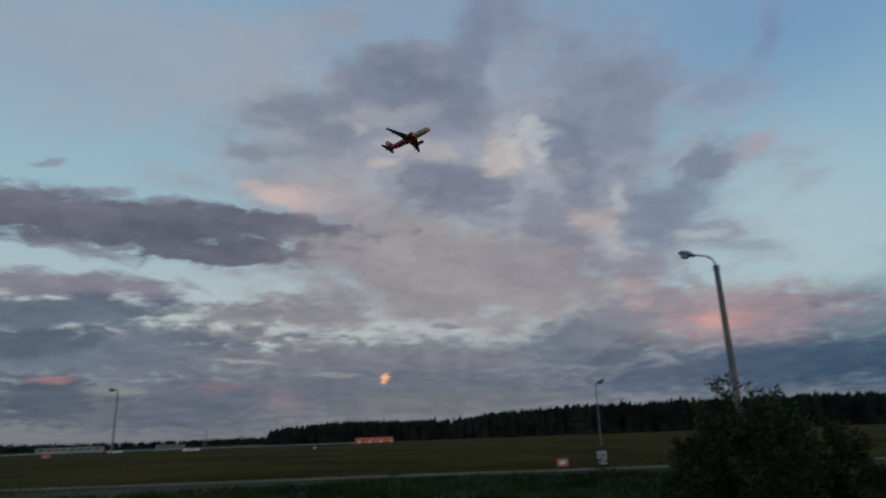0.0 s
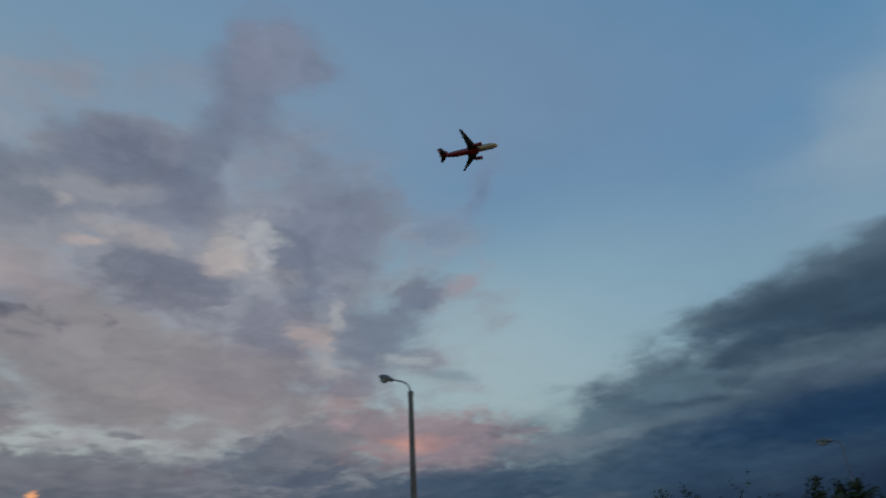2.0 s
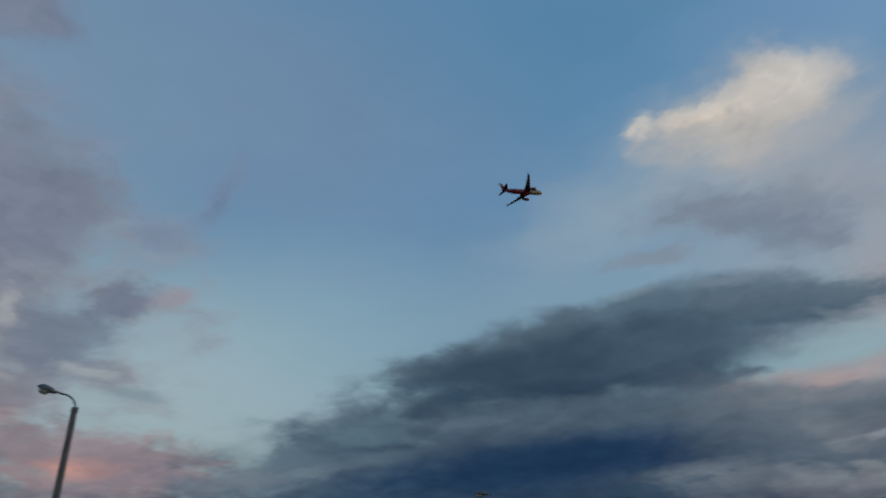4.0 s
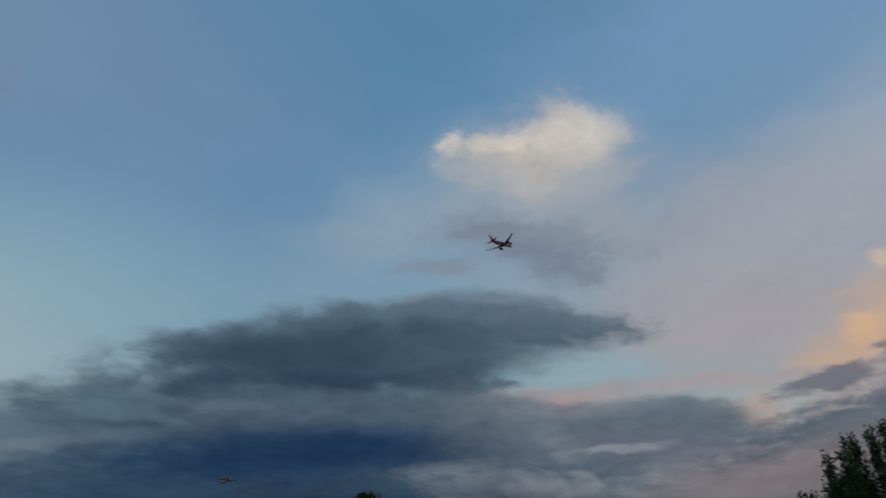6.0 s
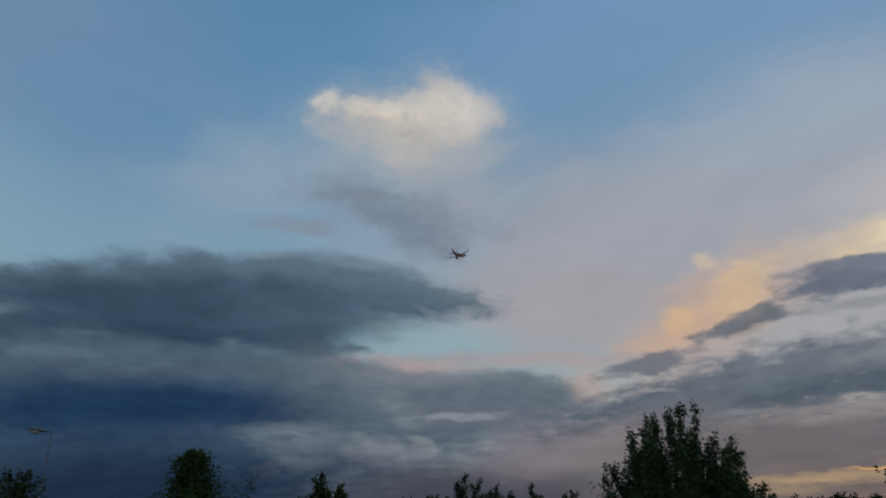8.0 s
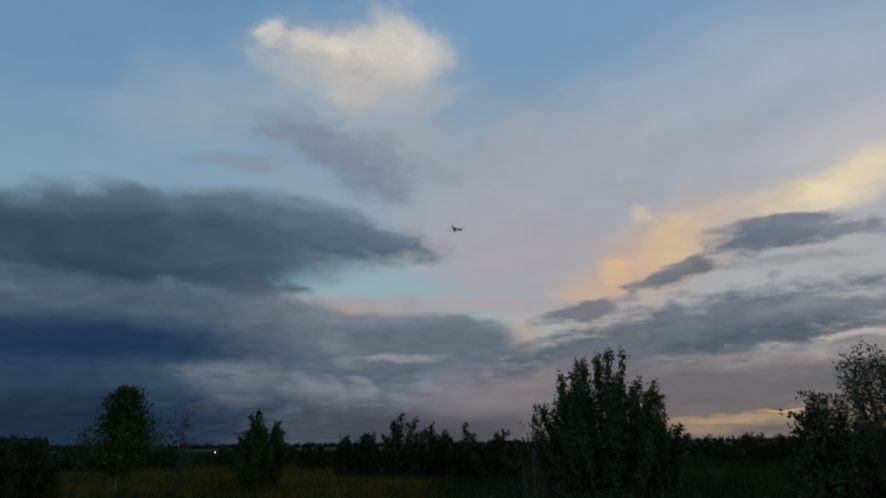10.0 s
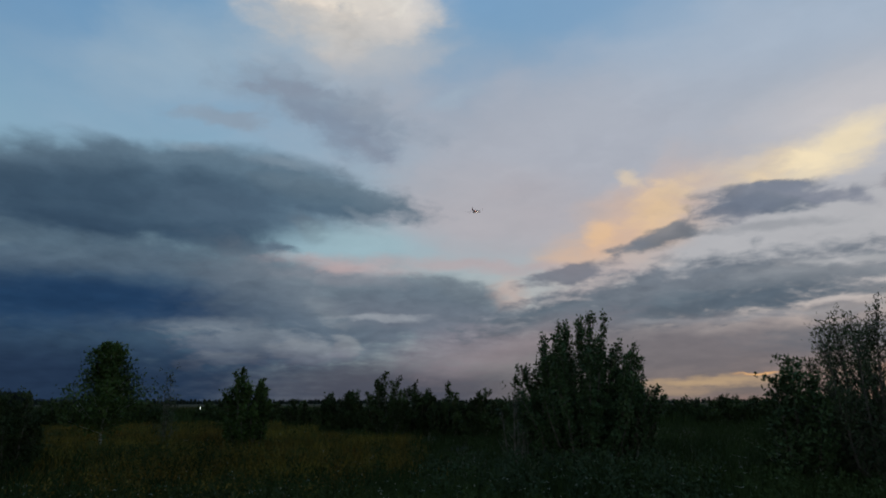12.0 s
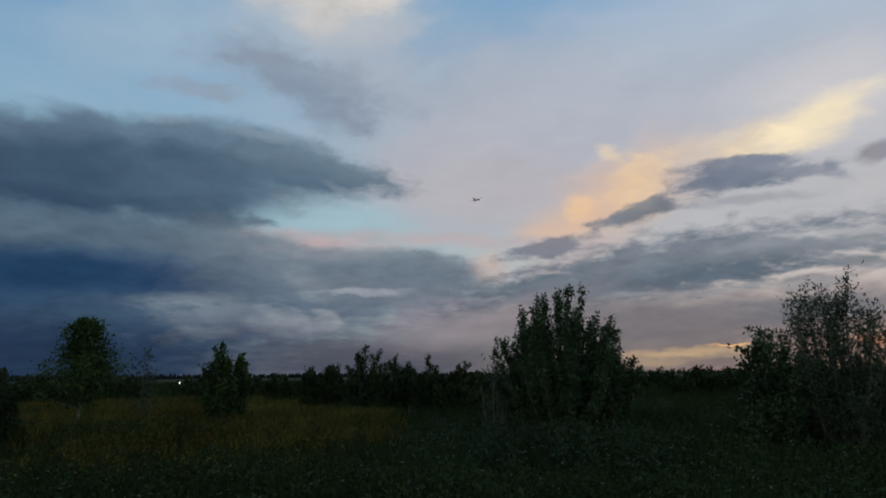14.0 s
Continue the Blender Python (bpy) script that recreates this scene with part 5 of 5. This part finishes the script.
def build_airliner():
    plane = empty("airliner")
    body = bmesh.new()
    secs, n = [], 28
    stations = [18.0 - 0.02 - i * 0.62 for i in range(60)] + [-19.15]
    stations = [18.0, 17.85] + stations[1:]
    for y in stations:
        if y > 11.8:
            r = 1.98 * (1 - ((y - 11.8) / 6.25) ** 2.3) ** 0.55 if y < 18 else 0.08
            z = -0.55 * max(0, (y - 11.8) / 6.2) ** 2
        elif y > -7:
            r, z = 1.98, 0.0
        else:
            f = (-7 - y) / 12.2
            r, z = 1.98 * (1 - 0.88 * f ** 1.5), 1.0 * f ** 1.3
        secs.append([(math.cos(2 * math.pi * k / n) * r, y, z + math.sin(2 * math.pi * k / n) * r * 1.04) for k in range(n)])
    loft(body, secs)
    for f in body.faces:
        c_ = f.calc_center_median()
        f.material_index = 0 if c_.y < 3.4 + 1.1 * c_.z else 1
    part("fuselage", body, [RED, CREAM], plane, "fuselage with a cream-white front and a red rear", True)
    belly = bmesh.new()
    bmesh.ops.create_uvsphere(belly, u_segments=20, v_segments=12, radius=1.0)
    bmesh.ops.transform(belly, matrix=pose(0, 1.2, -1.15) @ Matrix.Diagonal((2.15, 6.4, 1.35, 1)), verts=belly.verts)
    part("belly_fairing", belly, RED, plane, "", True)
    for s, label in ((1, ""), (-1, "")):
        wing = bmesh.new()
        loft(wing, [foil(6.4, 7.4, 0.95, (s * 1.2, -1.25)), foil(3.0, 4.6, 0.6, (s * 6.4, -0.55)), foil(-0.1, 3.0, 0.36, (s * 11.8, 0.35)), foil(-3.1, 1.6, 0.17, (s * 17.0, 1.45))])
        w = part("wing", wing, WING, plane, "swept grey wing, dark underneath", True)
        tip = bmesh.new()
        loft(tip, [foil(-3.3, 1.7, 0.1, 0.75, True), foil(-3.0, 1.9, 0.14, 1.4, True), foil(-3.9, 0.9, 0.06, 2.35, True)])
        bmesh.ops.translate(tip, verts=tip.verts, vec=(s * 17.03, 0, 0))
        part("wing_tip_fence", tip, WING, w)
        for fx, fy, fz in ((4.4, -0.6, -1.15), (8.3, -1.5, -0.55), (12.2, -3.0, 0.1)):
            fair = bmesh.new()
            bmesh.ops.create_uvsphere(fair, u_segments=10, v_segments=8, radius=1.0)
            bmesh.ops.transform(fair, matrix=pose(s * fx, fy, fz) @ Matrix.Diagonal((0.22, 1.5, 0.28, 1)), verts=fair.verts)
            part("flap_fairing", fair, WING, w, "", True)
        eng = bmesh.new()
        prof = [(7.6, 0.92), (7.5, 1.1), (6.8, 1.2), (5.4, 1.2), (4.0, 1.05), (3.1, 0.82), (2.3, 0.5), (1.7, 0.12)]
        secs_ = [[(s * 5.75 + math.cos(2 * math.pi * k / 20) * r, y, -2.15 + math.sin(2 * math.pi * k / 20) * r) for k in range(20)] for y, r in prof]
        loft(eng, secs_)
        e = part("engine", eng, RED, plane, "red engine nacelle", True)
        part("intake_lip", tube(bmesh.new(), [(s * 5.75, 7.66, -2.15), (s * 5.75, 7.45, -2.15)], [0.95, 1.13], 20, False), BARE, e)
        part("fan", tube(bmesh.new(), [(s * 5.75, 7.63, -2.15), (s * 5.75, 7.61, -2.15)], [0.86, 0.86], 20), DARK, e)
        pyl = bmesh.new()
        box(pyl, 0.35, 4.2, 1.1, s * 5.75, 3.9, -1.2, 0.1)
        part("pylon", pyl, WING, e)
        tail = bmesh.new()
        loft(tail, [foil(-13.9, 3.9, 0.4, (s * 0.6, 0.75)), foil(-16.9, 1.6, 0.16, (s * 6.2, 1.35))])
        part("tailplane", tail, WING, plane, "dark grey tailplane", True)
        for k in range(28):
            if 10 < k < 13:
                continue
            y = 12.6 - k * 0.86
            part("cabin_window", box(bmesh.new(), 0.04, 0.22, 0.32, s * 1.95, y, 0.55, 0.0), PANE, plane)
        for k in range(3):
            a = radians(20 + 32 * k)
            part("cockpit_window", box(bmesh.new(), 0.5, 0.06, 0.45, s * 1.05 * math.sin(a), 15.3 + 0.55 * math.cos(a), 0.62, 0.02, -s * math.degrees(a)), PANE, plane)
    fin = bmesh.new()
    loft(fin, [foil(-11.6, 6.6, 0.5, 1.6, True), foil(-14.1, 4.6, 0.38, 4.6, True), foil(-15.4, 3.6, 0.32, 6.1, True), foil(-16.7, 2.6, 0.24, 7.6, True)])
    # upper faces take the paler colour, painting in the light of the sky
    for f in fin.faces:
        f.material_index = 1 if f.calc_center_median().z > 5.0 else 0
    part("fin", fin, [RED, FIN_SKYLIT], plane, "red tail fin with a pale sky-lit top", True)
    for z, r in ((-2.52, 0.13), (2.08, 0.1)):
        lamp_ = bmesh.new()
        bmesh.ops.create_icosphere(lamp_, subdivisions=2, radius=r)
        bmesh.ops.translate(lamp_, verts=lamp_.verts, vec=(0, 1.5, z))
        part("beacon", lamp_, BEACON, plane, "glowing red beacon", True)
    return tagged(plane, "red and cream twin-engined airliner climbing with its wheels up", "aircraft")


airliner = build_airliner()


# ---- what moves ----
def motions():
    walk(airliner, [
        (0, pose(-19.3, 379.3, 190.1, 9.3, -5.9, -124.6)),
        (0.5, pose(26.2, 354.9, 198.8, 9.5, -7.9, -123.6)),
        (1, pose(72.6, 330.7, 207.3, 9.7, -9.6, -122.7)),
        (1.5, pose(120.1, 306.9, 214.5, 10.0, -10.9, -121.8)),
        (2, pose(167.3, 282.4, 224.0, 10.2, -11.9, -121.0)),
        (2.5, pose(215.4, 258.9, 232.0, 10.5, -12.6, -120.3)),
        (3, pose(264.2, 235.5, 239.8, 10.7, -13.0, -119.6)),
        (3.5, pose(314.3, 211.8, 247.4, 10.9, -13.2, -119.0)),
        (4, pose(364.9, 188.3, 254.9, 11.2, -13.2, -118.4)),
        (4.5, pose(415.9, 165.1, 262.0, 11.4, -13.0, -117.9)),
        (5, pose(467.3, 142.2, 268.8, 11.7, -12.7, -117.5)),
        (5.5, pose(519.1, 119.6, 275.4, 11.9, -12.2, -117.1)),
        (6, pose(571.1, 97.1, 282.1, 12.2, -11.6, -116.8)),
        (6.5, pose(623.3, 74.9, 288.6, 12.4, -10.8, -116.5)),
        (7, pose(675.1, 52.4, 296.4, 12.6, -10.0, -116.3)),
        (7.5, pose(726.8, 30.6, 304.3, 12.9, -9.2, -116.2)),
        (8, pose(778.5, 9.1, 312.2, 13.1, -8.3, -116.1)),
        (8.5, pose(830.0, -12.2, 320.0, 13.4, -7.5, -116.0)),
        (9, pose(881.9, -33.4, 327.0, 13.6, -6.6, -116.1)),
        (9.5, pose(933.4, -54.4, 334.0, 13.9, -5.8, -116.1)),
        (10, pose(984.7, -75.1, 340.9, 14.1, -5.0, -116.3)),
        (10.5, pose(1035.6, -95.4, 347.9, 14.3, -4.4, -116.5)),
        (11, pose(1086.1, -115.4, 354.8, 14.6, -3.8, -116.7)),
        (11.5, pose(1136.1, -135.0, 361.4, 14.8, -3.4, -117.1)),
        (12, pose(1185.6, -154.1, 368.0, 15.1, -3.2, -117.4)),
        (12.5, pose(1234.4, -173.0, 374.6, 15.3, -3.1, -117.9)),
        (13, pose(1282.6, -190.8, 380.8, 15.5, -3.3, -118.4)),
        (13.5, pose(1330.0, -208.3, 387.1, 15.8, -3.6, -118.9)),
        (14, pose(1376.5, -225.3, 393.4, 16.0, -4.3, -119.6)),
    ])


motions()
